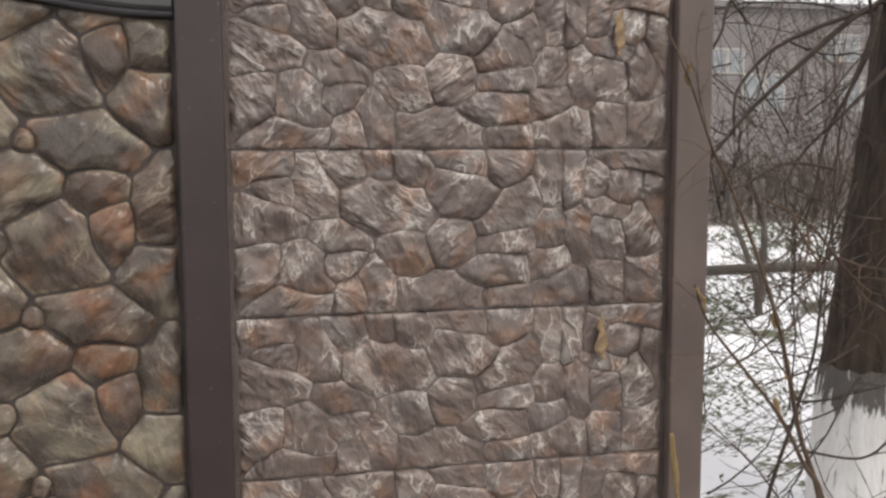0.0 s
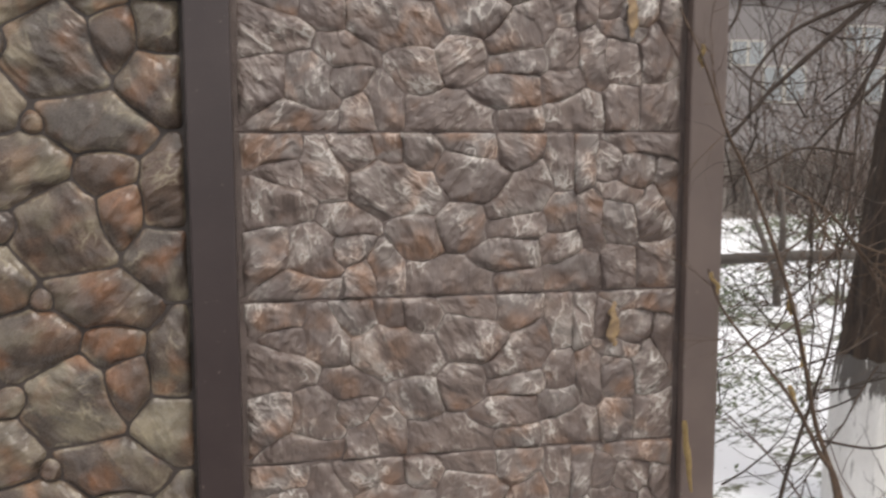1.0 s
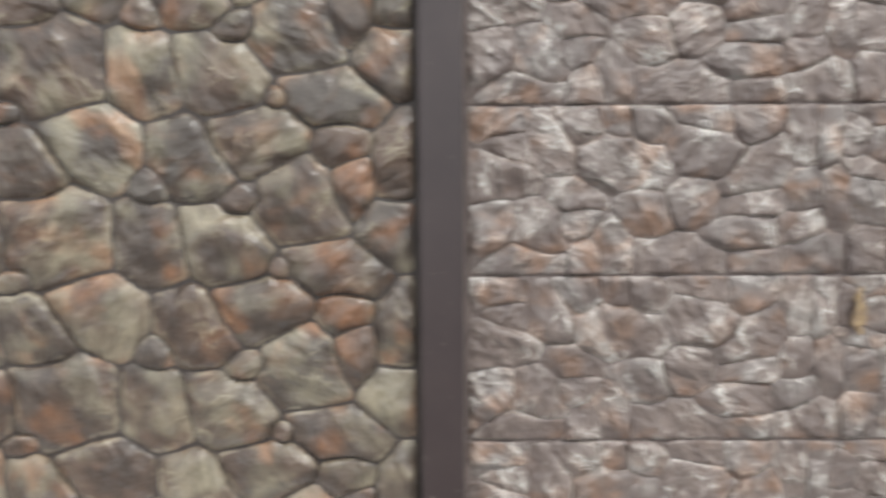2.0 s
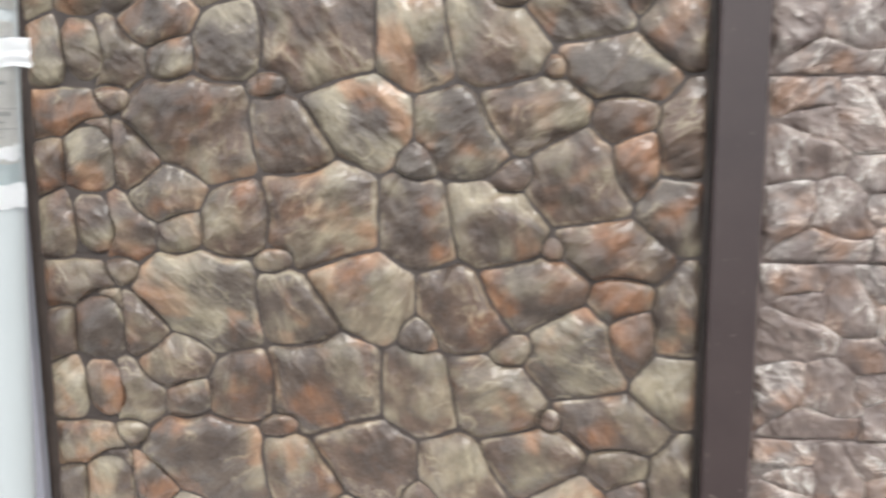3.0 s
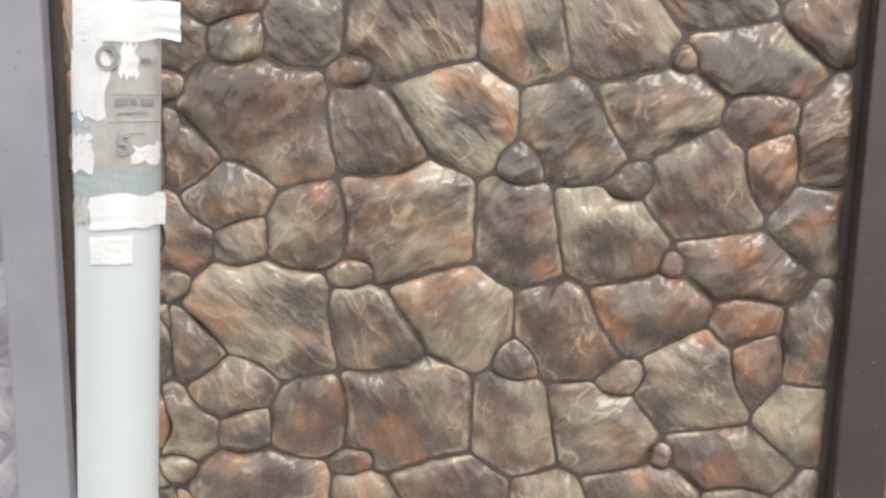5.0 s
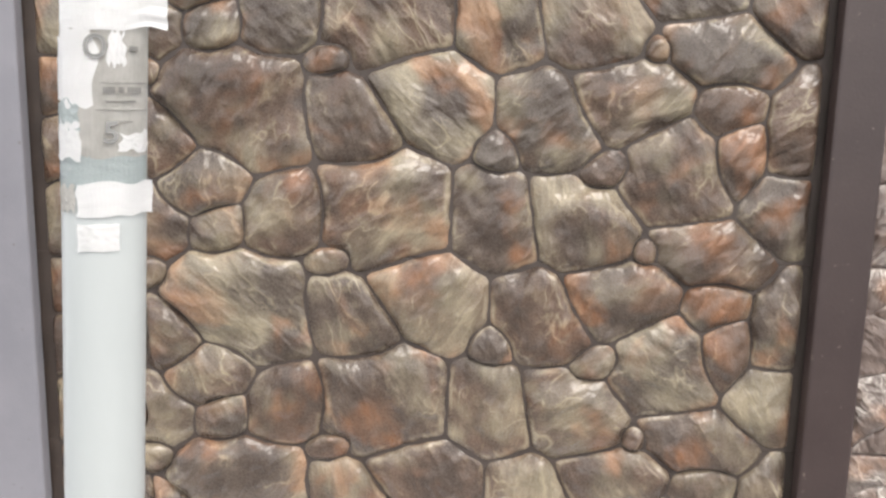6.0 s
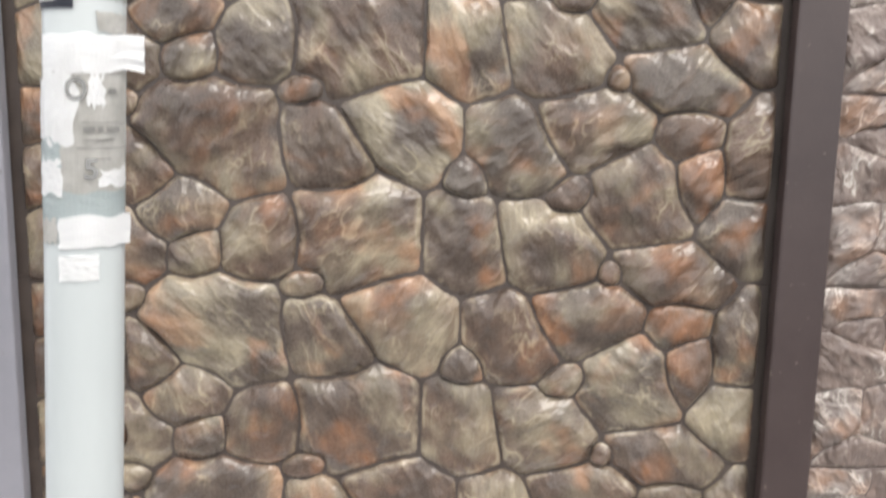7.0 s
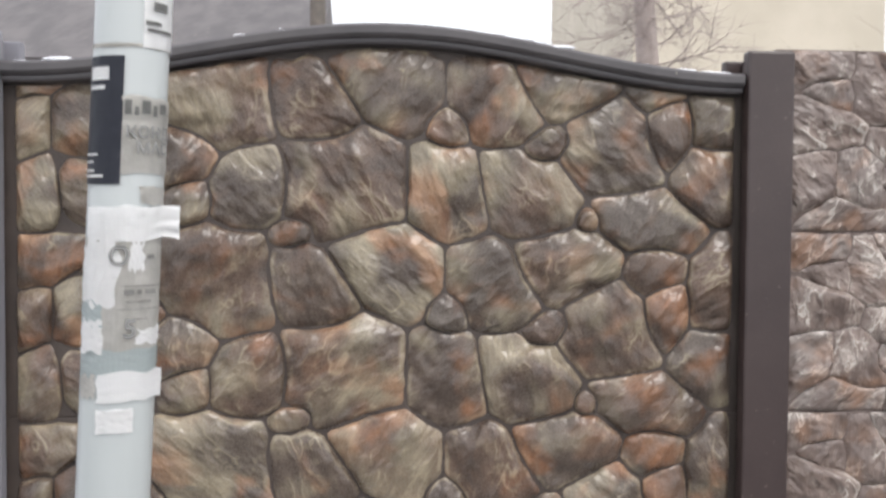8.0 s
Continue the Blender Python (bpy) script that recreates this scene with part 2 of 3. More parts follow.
def box(bm, x0, x1, y0, y1, z0, z1, bevel=0.0):
    made = bmesh.ops.create_cube(bm, size=1.0, matrix=Matrix.Translation(((x0 + x1) / 2, (y0 + y1) / 2, (z0 + z1) / 2)) @ Matrix.Diagonal((x1 - x0, y1 - y0, z1 - z0, 1)))
    if bevel:
        edges = list({e for v in made["verts"] for e in v.link_edges})
        bmesh.ops.bevel(bm, geom=edges, offset=bevel, segments=2, affect="EDGES", profile=0.6)
    return bm


def tube(bm, points, radii, sides=6):
    """A tapered tube along points."""
    rings = []
    for i, p in enumerate(points):
        a, b = points[max(i - 1, 0)], points[min(i + 1, len(points) - 1)]
        way = (Vector(b) - Vector(a)).normalized()
        u = way.cross(Vector((0.31, 0.87, 0.37))).normalized()
        v = way.cross(u)
        rings.append([bm.verts.new(Vector(p) + radii[i] * (math.cos(k) * u + math.sin(k) * v)) for k in (2 * math.pi * j / sides for j in range(sides))])
    for r, s in zip(rings, rings[1:]):
        for j in range(sides):
            bm.faces.new((r[j], r[(j + 1) % sides], s[(j + 1) % sides], s[j]))
    bm.faces.new(rings[0][::-1])
    bm.faces.new(rings[-1])
    return bm


def spline(points, steps=6):
    """A smooth line through points (Catmull-Rom)."""
    p = [Vector(a) for a in points]
    p = [2 * p[0] - p[1], *p, 2 * p[-1] - p[-2]]
    out = []
    for a, b, c, d in zip(p, p[1:], p[2:], p[3:]):
        for k in range(steps):
            t = k / steps
            out.append(0.5 * (2 * b + (c - a) * t + (2 * a - 5 * b + 4 * c - d) * t * t + (3 * b - a - 3 * c + d) * t ** 3))
    return out + [p[-2]]


# ---- cast stone pattern ----
ROUND = 90


def pull(x, z, seeds, period):
    """How far the places (x, z) lie from each stone's middle, in that stone's own half-widths, for the courses below, at and above."""
    out = []
    for k in (-1, 0, 1) if period else (0,):
        for sx, sz, a, b, turn, gain in seeds:
            dx, dz, c, n = x - sx, z - sz - k * period, math.cos(turn), math.sin(turn)
            out.append(((dx * c + dz * n) / a) ** 2 + ((dz * c - dx * n) / b) ** 2 - gain)
    return np.array(out)


def outlines(seeds, period, x0, x1, z0, z1, most, soften, lid=None):
    """Each stone of a mould grows from its middle until it meets a neighbour, the mould's edge or the lid: middle and reach all round."""
    ways = np.arange(ROUND) * 2 * math.pi / ROUND
    far = np.arange(0.004, 0.32, 0.002)
    gx, gz = np.meshgrid(np.arange(x0, x1, 0.006), np.arange(z0, z1, 0.006))
    first = len(seeds) if period else 0
    field = pull(gx, gz, seeds, period)
    nearest = field.argmin(axis=0)
    low = field.min(axis=0)
    out = []
    for i in range(len(seeds)):
        own = (nearest == i + first) & (low < most)
        if lid is not None:
            own &= gz < lid(gx)
        if own.sum() < 12:
            continue
        mx, mz = gx[own].mean(), gz[own].mean()
        x, z = mx + np.outer(np.cos(ways), far), mz + np.outer(np.sin(ways), far)
        ring = pull(x, z, seeds, period)
        mine = ring[i + first]
        rest = np.delete(ring, range(first, first + len(seeds)), axis=0) if period else ring + 1
        free = (mine <= ring.min(axis=0)) & (mine < rest.min(axis=0) - 0.10) & (mine < most) & (x > x0) & (x < x1) & (z > z0) & (z < z1)
        if lid is not None:
            free &= z < lid(x)
        reach = far[np.where(free.all(axis=1), len(far) - 1, np.maximum(np.argmin(free, axis=1) - 1, 0))]
        for _ in range(soften):
            reach = 0.25 * np.roll(reach, 1) + 0.5 * reach + 0.25 * np.roll(reach, -1)
        out.append((Vector((mx, mz)), ways, reach))
    return out


RINGS = (1.0, 0.985, 0.955, 0.91, 0.85, 0.77, 0.67, 0.56, 0.44, 0.31, 0.17)


def stone_mesh(shape, seed, gap, rise, lean, rugged, dome, chips, least):
    """A stone of the mould: steep rounded sides and a rough, tilted, chipped face; its middle is the origin."""
    c, ways, reach = shape
    reach = np.maximum(reach - gap, 0.004)
    if reach.mean() < 0.011:
        return None
    rng = random.Random(seed)
    line = [Vector((r * math.cos(a), r * math.sin(a))) for a, r in zip(ways, reach)]
    size = sum(p.length for p in line) / len(line)
    tx, tz = rng.uniform(-lean, lean), rng.uniform(-lean, lean)
    high = rise * rng.uniform(0.75, 1.2) * min(1.0, 0.3 + size / 0.09)
    facets = [(Vector((math.cos(a), math.sin(a))), rng.uniform(0.25, 0.8) * size, rng.uniform(0.3, 1.0) * chips) for a in (rng.uniform(0, 6.28) for _ in range(6))]
    turn = rng.uniform(-0.8, 0.8)
    verts, faces, worn = [], [], []
    n = len(line)
    for k, s in enumerate(RINGS):
        for p in line:
            wob = 1 + 0.03 * noise.noise((p.x * 28 + seed * 3.1, p.y * 28, seed * 1.7)) + 0.012 * noise.noise((p.x * 80, p.y * 80, seed * 2.3))
            q = p * s * wob
            body = (1 - s ** dome) ** 0.55
            h = high * body + body * (q.x * tx + q.y * tz)
            for way, far, slope in facets:
                h -= max(0.0, q.dot(way) - far) * slope * body
            u = q.x * math.cos(turn) + q.y * math.sin(turn)
            w = -q.x * math.sin(turn) + q.y * math.cos(turn)
            rough = noise.fractal((u * 13 + seed, w * 8, seed * 0.37), 1.1, 2.1, 3) * 0.6 + (0.5 - abs(noise.noise((u * 17, w * 8 + seed, 4.2)))) * 0.8 - 0.25
            h = max(max(h, least * high * body) + rugged * rough * body, min(0.0125, 0.007 + 0.1 * size) * body)
            verts.append((q.x, -(h if k else -0.012), q.y))
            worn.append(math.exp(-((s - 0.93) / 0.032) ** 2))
    verts.append((0, -(high + rugged * 0.2), 0))
    for k in range(len(RINGS) - 1):
        for j in range(n):
            a, b = k * n + j, k * n + (j + 1) % n
            faces.append((a, b, b + n, a + n))
    last = (len(RINGS) - 1) * n
    faces += [(last + j, last + (j + 1) % n, len(verts) - 1) for j in range(n)]
    mesh = bpy.data.meshes.new("stone")
    mesh.from_pydata(verts, [], faces)
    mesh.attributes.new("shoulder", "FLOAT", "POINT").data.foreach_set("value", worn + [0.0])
    mesh.polygons.foreach_set("use_smooth", [True] * len(faces))
    return mesh, c


COURSE = 0.5
# stones of the broad mould: place from its lower corner, half-widths, turn and gain; its upper row, its ends, then its lower row
BROAD_UPPER = [
    (0.509, 0.382, 0.129, 0.078, -0.3, 0.26), (0.787, 0.327, 0.089, 0.057, -0.63, 0.06), (1.026, 0.387, 0.098, 0.074, -0.44, -0.03), (1.158, 0.275, 0.041, 0.038, -0.96, -0.09),
    (1.276, 0.333, 0.098, 0.064, -0.51, 0.09), (1.487, 0.402, 0.092, 0.07, 0.39, -0.03), (1.426, 0.23, 0.048, 0.03, 0.42, -0.02), (1.591, 0.219, 0.09, 0.09, -0.84, -0.1),
    (1.737, 0.391, 0.057, 0.048, 0.06, -0.01), (1.767, 0.28, 0.063, 0.046, 1.42, -0.01), (1.9, 0.345, 0.107, 0.058, 1.43, 0.02), (0.325, 0.276, 0.078, 0.054, -1.16, -0.23),
    (0.24, 0.341, 0.095, 0.041, 2.46, -1.0), (0.272, 0.454, 0.04, 0.029, 0.01, 0.17)]
BROAD_EDGE = [
    (0.119, 0.412, 0.121, 0.035, 0.27, 0.13), (0.213, 0.291, 0.058, 0.044, 1.69, 0.98), (0.038, 0.238, 0.072, 0.037, 1.07, -0.12), (0.284, 0.071, 0.09, 0.089, -0.22, -0.69),
    (0.219, 0.083, 0.054, 0.042, -1.37, 0.57), (0.074, 0.1, 0.058, 0.04, -1.07, -0.1)]
BROAD_LOWER = [
    (0.408, 0.175, 0.067, 0.052, 0.2, 0.29), (0.454, 0.061, 0.05, 0.042, 0.44, -0.01), (0.627, 0.1, 0.076, 0.054, 0.76, -0.23), (0.737, -0.014, 0.033, 0.019, 0.27, -0.16),
    (0.892, 0.13, 0.103, 0.085, -0.27, 0.21), (1.147, 0.108, 0.085, 0.066, -1.49, 0.02), (1.392, 0.102, 0.103, 0.069, -0.62, -0.07), (1.541, 0.028, 0.024, 0.025, -0.07, 0.06),
    (1.711, 0.017, 0.122, 0.051, -0.22, 0.03), (1.893, 0.129, 0.083, 0.062, 1.88, 0.03)]
BROAD = BROAD_UPPER + BROAD_EDGE + BROAD_LOWER
# stones of the small mould, from the top down
SMALL_UPPER = [
    (0.181, 0.466, 0.063, 0.031, -0.28, 0.34), (0.242, 0.39, 0.051, 0.03, -0.54, -0.84), (0.34, 0.378, 0.057, 0.041, -1.17, 0.34), (0.203, 0.279, 0.089, 0.032, -0.1, 0.27),
    (0.431, 0.448, 0.047, 0.044, -0.19, -0.06), (0.533, 0.455, 0.043, 0.03, -0.83, 0.09), (0.626, 0.449, 0.039, 0.042, -0.34, -0.06), (0.547, 0.332, 0.088, 0.055, -0.25, -0.04),
    (0.397, 0.239, 0.067, 0.03, -0.33, 0.13), (0.422, 0.158, 0.048, 0.029, 0.41, -0.04), (0.15, 0.124, 0.081, 0.034, 0.9, -0.02), (0.309, 0.15, 0.072, 0.043, -1.18, -0.13),
    (0.262, 0.032, 0.094, 0.031, 0.01, -0.04), (0.441, 0.033, 0.052, 0.032, 1.21, 0.02)]
SMALL_MIDDLE = [
    (0.534, 0.081, 0.064, 0.035, -1.14, 0.06), (0.618, 0.179, 0.058, 0.045, -0.73, -0.06), (0.719, 0.035, 0.117, 0.055, -0.16, -0.01), (0.773, 0.471, 0.081, 0.026, -0.43, 0.04),
    (0.811, 0.36, 0.073, 0.053, -0.29, -0.05), (0.947, 0.447, 0.063, 0.036, 0.58, -0.01), (0.947, 0.309, 0.096, 0.046, 0.57, -0.02), (1.07, 0.42, 0.081, 0.029, -1.47, 0.08),
    (1.158, 0.424, 0.084, 0.025, 1.49, 0.06), (1.222, 0.4, 0.053, 0.028, 1.64, -0.11), (1.351, 0.469, 0.102, 0.024, -0.15, 0.11), (1.325, 0.372, 0.054, 0.034, 0.86, -0.05),
    (0.764, 0.215, 0.056, 0.043, 0.55, 0.12), (0.933, 0.214, 0.083, 0.029, 0.02, -0.39)]
SMALL_LOWER = [
    (1.077, 0.245, 0.052, 0.033, 1.43, 0.11), (1.179, 0.23, 0.07, 0.029, -1.35, 0.19), (1.251, 0.215, 0.046, 0.044, -1.14, -0.09), (1.389, 0.235, 0.06, 0.034, -1.36, -0.07),
    (1.071, 0.152, 0.045, 0.03, 0.17, -0.1), (0.897, 0.125, 0.07, 0.031, 0.15, 0.22), (0.928, 0.024, 0.06, 0.03, -0.13, -0.11), (1.126, 0.028, 0.085, 0.046, 0.56, 0.04),
    (1.261, 0.063, 0.057, 0.04, -1.25, -0.02), (1.408, 0.061, 0.063, 0.045, -1.84, 0.08), (1.434, 0.33, 0.061, 0.025, -1.26, -0.04), (1.266, 0.316, 0.059, 0.021, -0.16, 0.05)]
SMALL = SMALL_UPPER + SMALL_MIDDLE + SMALL_LOWER


def arch(x):
    """Height of the coping's underside over the arched panel."""
    return 1.872 + 0.115 * (0.5 + 0.5 * math.cos(math.pi * (x + 1.01) / 0.965))


def slab(x0, x1, z0, z1, y, material, label):
    bm = box(bmesh.new(), x0, x1, y, y + 0.045, z0 + 0.0001, z1 - 0.0001, 0.003)
    return part("panel", bm, material, fence, label)


def stones(panel, mould, x0, z0, material, keep=None):
    for mesh, c in mould:
        x, z = x0 + c.x, z0 + c.y
        if keep and not keep(x, z):
            continue
        ob = new("stone", mesh)
        ob.parent = panel
        ob.location = (x, FACE, z)
        if not mesh.materials:
            mesh.materials.append(None)
        slot = ob.material_slots[0]
        slot.link = "OBJECT"
        slot.material = material


FACE = 0.012
BROAD_LOOK = (0.0008, 0.026, 0.11, 0.0085, 6.0, 0.34, 0.45)
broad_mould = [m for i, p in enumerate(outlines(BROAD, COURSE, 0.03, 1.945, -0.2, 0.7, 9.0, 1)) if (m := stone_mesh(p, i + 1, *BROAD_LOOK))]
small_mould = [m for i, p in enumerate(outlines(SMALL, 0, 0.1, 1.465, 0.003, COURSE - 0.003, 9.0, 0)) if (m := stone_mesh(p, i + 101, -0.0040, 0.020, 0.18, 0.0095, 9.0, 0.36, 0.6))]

# ---- setting ----
fence = tagged(new("concrete_fence"), "cast concrete fence of painted stone panels between posts", "fence")
bm = bmesh.new()
bmesh.ops.create_grid(bm, x_segments=160, y_segments=160, size=20)
for v in bm.verts:
    v.co.y += 12
    v.co.z = 0.03 * noise.noise((v.co.x * 0.9, v.co.y * 0.9, 0.0)) - 0.03
outer = bmesh.ops.extrude_edge_only(bm, edges=[e for e in bm.edges if e.is_boundary])
for v in outer["geom"]:
    if isinstance(v, bmesh.types.BMVert):
        v.co = Vector((v.co.x * 60, (v.co.y - 12) * 60, -0.05))
tagged(part("ground", bm, GROUND, smooth=True), "flat ground with patchy thin snow over grass", "ground", kind="structure")

# unseen dark ground on the near side, added to cut the snow's bounce
bm = bmesh.new()
bmesh.ops.create_grid(bm, x_segments=90, y_segments=36, size=0.5, matrix=Matrix.Translation((0, -7.2, 0.0)) @ Matrix.Diagonal((60, 13.4, 1, 1)))
for v in bm.verts:
    v.co.z = 0.03 + 0.012 * noise.noise((v.co.x * 0.5, v.co.y * 0.5, 2.0))
bmesh.ops.solidify(bm, geom=bm.faces[:], thickness=0.15)
bmesh.ops.recalc_face_normals(bm, faces=bm.faces)
tagged(part("pavement", bm, UNSEEN_ASPHALT, smooth=False), "unseen dark asphalt along the fence, added to cut bounced light", "pavement", kind="structure")

# brown panels with broad stones
for k in range(4):
    z0 = k * COURSE
    if k < 3:
        panel = slab(-2.016, -0.014, z0, z0 + COURSE, 0.008, MORTAR_BROWN, "brown cast concrete fence panel with broad painted stones")
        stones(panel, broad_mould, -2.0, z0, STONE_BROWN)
    else:
        bm = bmesh.new()
        xs = [-1.988 + 1.94 * i / 48 for i in range(49)]
        ring = []
        faces_x = [-2.016 + 2.0 * i / 48 for i in range(49)]
        for y in (0.008, 0.053):
            ring.append(([bm.verts.new((x, y, z0 - 0.002)) for x in faces_x], [bm.verts.new((x, y, arch(x) + 0.01)) for x in faces_x]))
        (fl, fu), (bl, bu) = ring
        for i in range(48):
            bm.faces.new((fl[i], fl[i + 1], fu[i + 1], fu[i]))
            bm.faces.new((bl[i + 1], bl[i], bu[i], bu[i + 1]))
            bm.faces.new((fu[i], fu[i + 1], bu[i + 1], bu[i]))
            bm.faces.new((fl[i + 1], fl[i], bl[i], bl[i + 1]))
        bm.faces.new((fl[0], fu[0], bu[0], bl[0]))
        bm.faces.new((fl[48], bl[48], bu[48], fu[48]))
        top = part("panel", bm, MORTAR_BROWN, fence, "arched top panel of brown stones with a moulded coping")
        capped = outlines(BROAD, COURSE, 0.03, 1.945, -0.2, 0.6, 9.0, 1, lambda x: 1.872 + 0.115 * (0.5 + 0.5 * np.cos(np.pi * (x - 0.99) / 0.965)) - z0 - 0.003)
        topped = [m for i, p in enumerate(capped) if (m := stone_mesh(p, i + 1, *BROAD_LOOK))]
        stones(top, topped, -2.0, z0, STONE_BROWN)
        bm = bmesh.new()
        profile = [(0.010, -0.004), (-0.022, 0.000), (-0.026, 0.006), (-0.026, 0.014), (-0.036, 0.018), (-0.044, 0.026), (-0.044, 0.044), (-0.036, 0.052), (0.05, 0.056), (0.06, 0.02), (0.055, -0.004)]
        rows = [[bm.verts.new((x, y, arch(x) + h)) for y, h in profile] for x in xs]
        for r, s in zip(rows, rows[1:]):
            for j in range(len(profile)):
                a = (j + 1) % len(profile)
                bm.faces.new((r[j], s[j], s[a], r[a]))
        bm.faces.new(rows[0][::-1])
        bm.faces.new(rows[-1])
        bmesh.ops.recalc_face_normals(bm, faces=bm.faces)
        part("coping", bm, COPING, top, "dark grey-brown moulded coping")
        bm = bmesh.new()
        rng = random.Random(5)
        for _ in range(46):
            x = rng.uniform(-1.95, -0.08)
            r = rng.uniform(0.008, 0.022)
            bmesh.ops.create_icosphere(bm, subdivisions=2, radius=1.0, matrix=Matrix.Translation((x, rng.uniform(-0.025, 0.03), arch(x) + 0.052)) @ Matrix.Diagonal((r * 2.2, r * 0.9, r * 0.35, 1)))
        tagged(part("snow_crust", bm, SNOW, smooth=True), "thin crust of old snow on the coping", "snow", kind="stuff")

# mauve panels with small stones
for k in range(4):
    z0 = k * COURSE
    panel = slab(0.058, 1.506, z0, z0 + COURSE, 0.004, MORTAR_MAUVE, "mauve-brown cast concrete fence panel with small stones")
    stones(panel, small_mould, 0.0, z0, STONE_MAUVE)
    if k in (1, 3):
        bm = bmesh.new()
        bmesh.ops.create_icosphere(bm, subdivisions=4, radius=1.0, matrix=Matrix.Diagonal((0.015, 0.006, 0.074, 1)))
        for v in bm.verts:
            v.co.x += 0.012 * noise.noise((v.co.x * 30, k, v.co.z * 38)) + 0.004 * noise.noise(v.co * 120)
            v.co.y += 0.005 * noise.noise(v.co * 60)
        ob = part("ochre_rib", bm, STONE_OCHRE, panel, "ochre painted rib", smooth=True)
        ob.location = (1.29 if k == 3 else 1.246, -0.020, z0 + (0.36 if k == 3 else 0.395))

# panels beyond the left post, a pale lens veil put into their grey
for k in range(4):
    z0 = k * COURSE
    panel = slab(-4.12, -2.11, z0, z0 + COURSE, 0.008, MORTAR_VEILED, "cast concrete fence panel with broad stones, a pale veil put into its grey")
    stones(panel, broad_mould, -4.06, z0, STONE_VEILED)


def fence_post(x0, x1, front, top, material, label):
    """An H-shaped concrete post: a proud front flange, a web, and a lower back flange that holds the panels."""
    bm = bmesh.new()
    box(bm, x0, x1, front, front + 0.045, -0.1, top, 0.008)
    box(bm, x0 + 0.03, x1 - 0.03, front + 0.044, 0.07, -0.1, top - 0.012, 0.0)
    box(bm, x0 - 0.055, x1 + 0.05, 0.056, 0.11, -0.1, top - 0.06, 0.006)
    box(bm, x0 - 0.018, x1 + 0.012, 0.070, 0.105, top - 0.07, top - 0.008, 0.006)
    return part("post", bm, material, fence, label)


fence_post(-0.042, 0.086, -0.052, 1.985, POST_BROWN, "dark brown painted concrete fence post between panels")
fence_post(1.478, 1.598, -0.045, 1.985, POST_LIGHT, "brown painted concrete end post beside the shrubs")
fence_post(-2.126, -1.99, -0.052, 2.0, POST_VEILED, "concrete fence post with a pale veil put into its grey")

# ---- pole with notices ----
PX, PY, PR = -1.398, -1.10, 0.051
bm = bmesh.new()
tube(bm, [(-0.060 + 0.046 * z, 0, z) for z in (-0.1, 0.3, 0.8, 1.2, 1.6, 2.0, 2.6, 3.4, 4.2)], [PR] * 9, 48)
pole = tagged(part("steel_pole", bm, POLE, smooth=True), "pale blue-grey painted steel pole with torn notices", "pole")
pole.location = (PX, PY, 0)
FRONT = math.atan2(-1.32, 0.37)


def on_pole(a, z, out):
    """A point of the pole's skin: a radians round to the viewer's right of its front, z up."""
    k = FRONT + a
    return Vector((-0.060 + 0.046 * z + (PR + out) * math.cos(k), (PR + out) * math.sin(k), z))


def notice(name, a0, a1, z0, z1, material, label, ragged=0.0, out=0.0012, curl=0.0, seed=0, parent=None):
    """A sheet of paper glued round the pole, with torn edges and a lifted corner."""
    bm = bmesh.new()
    nu, nv = 20, 14
    grid = []
    for j in range(nv + 1):
        row = []
        for i in range(nu + 1):
            u, v = i / nu, j / nv
            e0 = ragged * noise.noise((v * 3.5 + seed, 1.3, seed)) * 14
            e1 = ragged * noise.noise((v * 3.5 + seed, 5.3, seed)) * 14
            b0 = ragged * noise.noise((u * 4 + seed, 9.3, seed))
            b1 = ragged * noise.noise((u * 4 + seed, 13.3, seed))
            a = a0 + e0 + (a1 + e1 - a0 - e0) * u
            z = z0 + b0 + (z1 + b1 - z0 - b0) * v
            lift = curl * max(0.0, u - 0.75) ** 2 * 16 + 0.0006 * (1 + noise.noise((u * 6, v * 6, seed)))
            row.append(on_pole(a, z, out + lift))
        grid.append(row)
    front = [[bm.verts.new(p) for p in row] for row in grid]
    for j in range(nv):
        for i in range(nu):
            bm.faces.new((front[j][i], front[j][i + 1], front[j + 1][i + 1], front[j + 1][i]))
    bmesh.ops.solidify(bm, geom=bm.faces[:], thickness=0.0004)
    bmesh.ops.recalc_face_normals(bm, faces=bm.faces)
    return part(name, bm, material, parent or pole, label)


notice("notice", 0.25, 1.45, 1.760, 1.905, PAPER, "white printed slip", 0.003, seed=1)
flyer = notice("flyer", -1.35, -0.17, 1.573, 1.748, PAPER_DARK, "dark flyer with pale print", 0.0, 0.0016, seed=2)
notice("notice", -0.22, 1.4, 1.588, 1.668, PAPER_OLD, "weathered paper notice with large letters", 0.004, seed=3)
strip = notice("notice", -0.18, 1.4, 1.662, 1.694, PAPER_OLD, "torn strip of paper with smudged dark print", 0.005, 0.002, seed=4)
notice("notice", 0.35, 1.3, 1.545, 1.570, PAPER_OLD, "torn remnant of paper", 0.006, seed=5)
notice("notice", -1.1, 1.35, 1.495, 1.541, PAPER, "bright white sheet with a lifted corner", 0.008, 0.0024, 0.022, seed=6)
notice("notice", -1.2, 1.3, 1.345, 1.500, PAPER_OLD, "torn poster with faded print", 0.006, 0.0010, seed=7)
notice("notice", -1.25, -0.45, 1.340, 1.385, PAPER, "torn white scrap", 0.010, 0.0022, seed=8)
notice("notice", -1.3, -0.12, 1.408, 1.494, PAPER, "torn white remnant of a sheet", 0.016, 0.0022, seed=14)
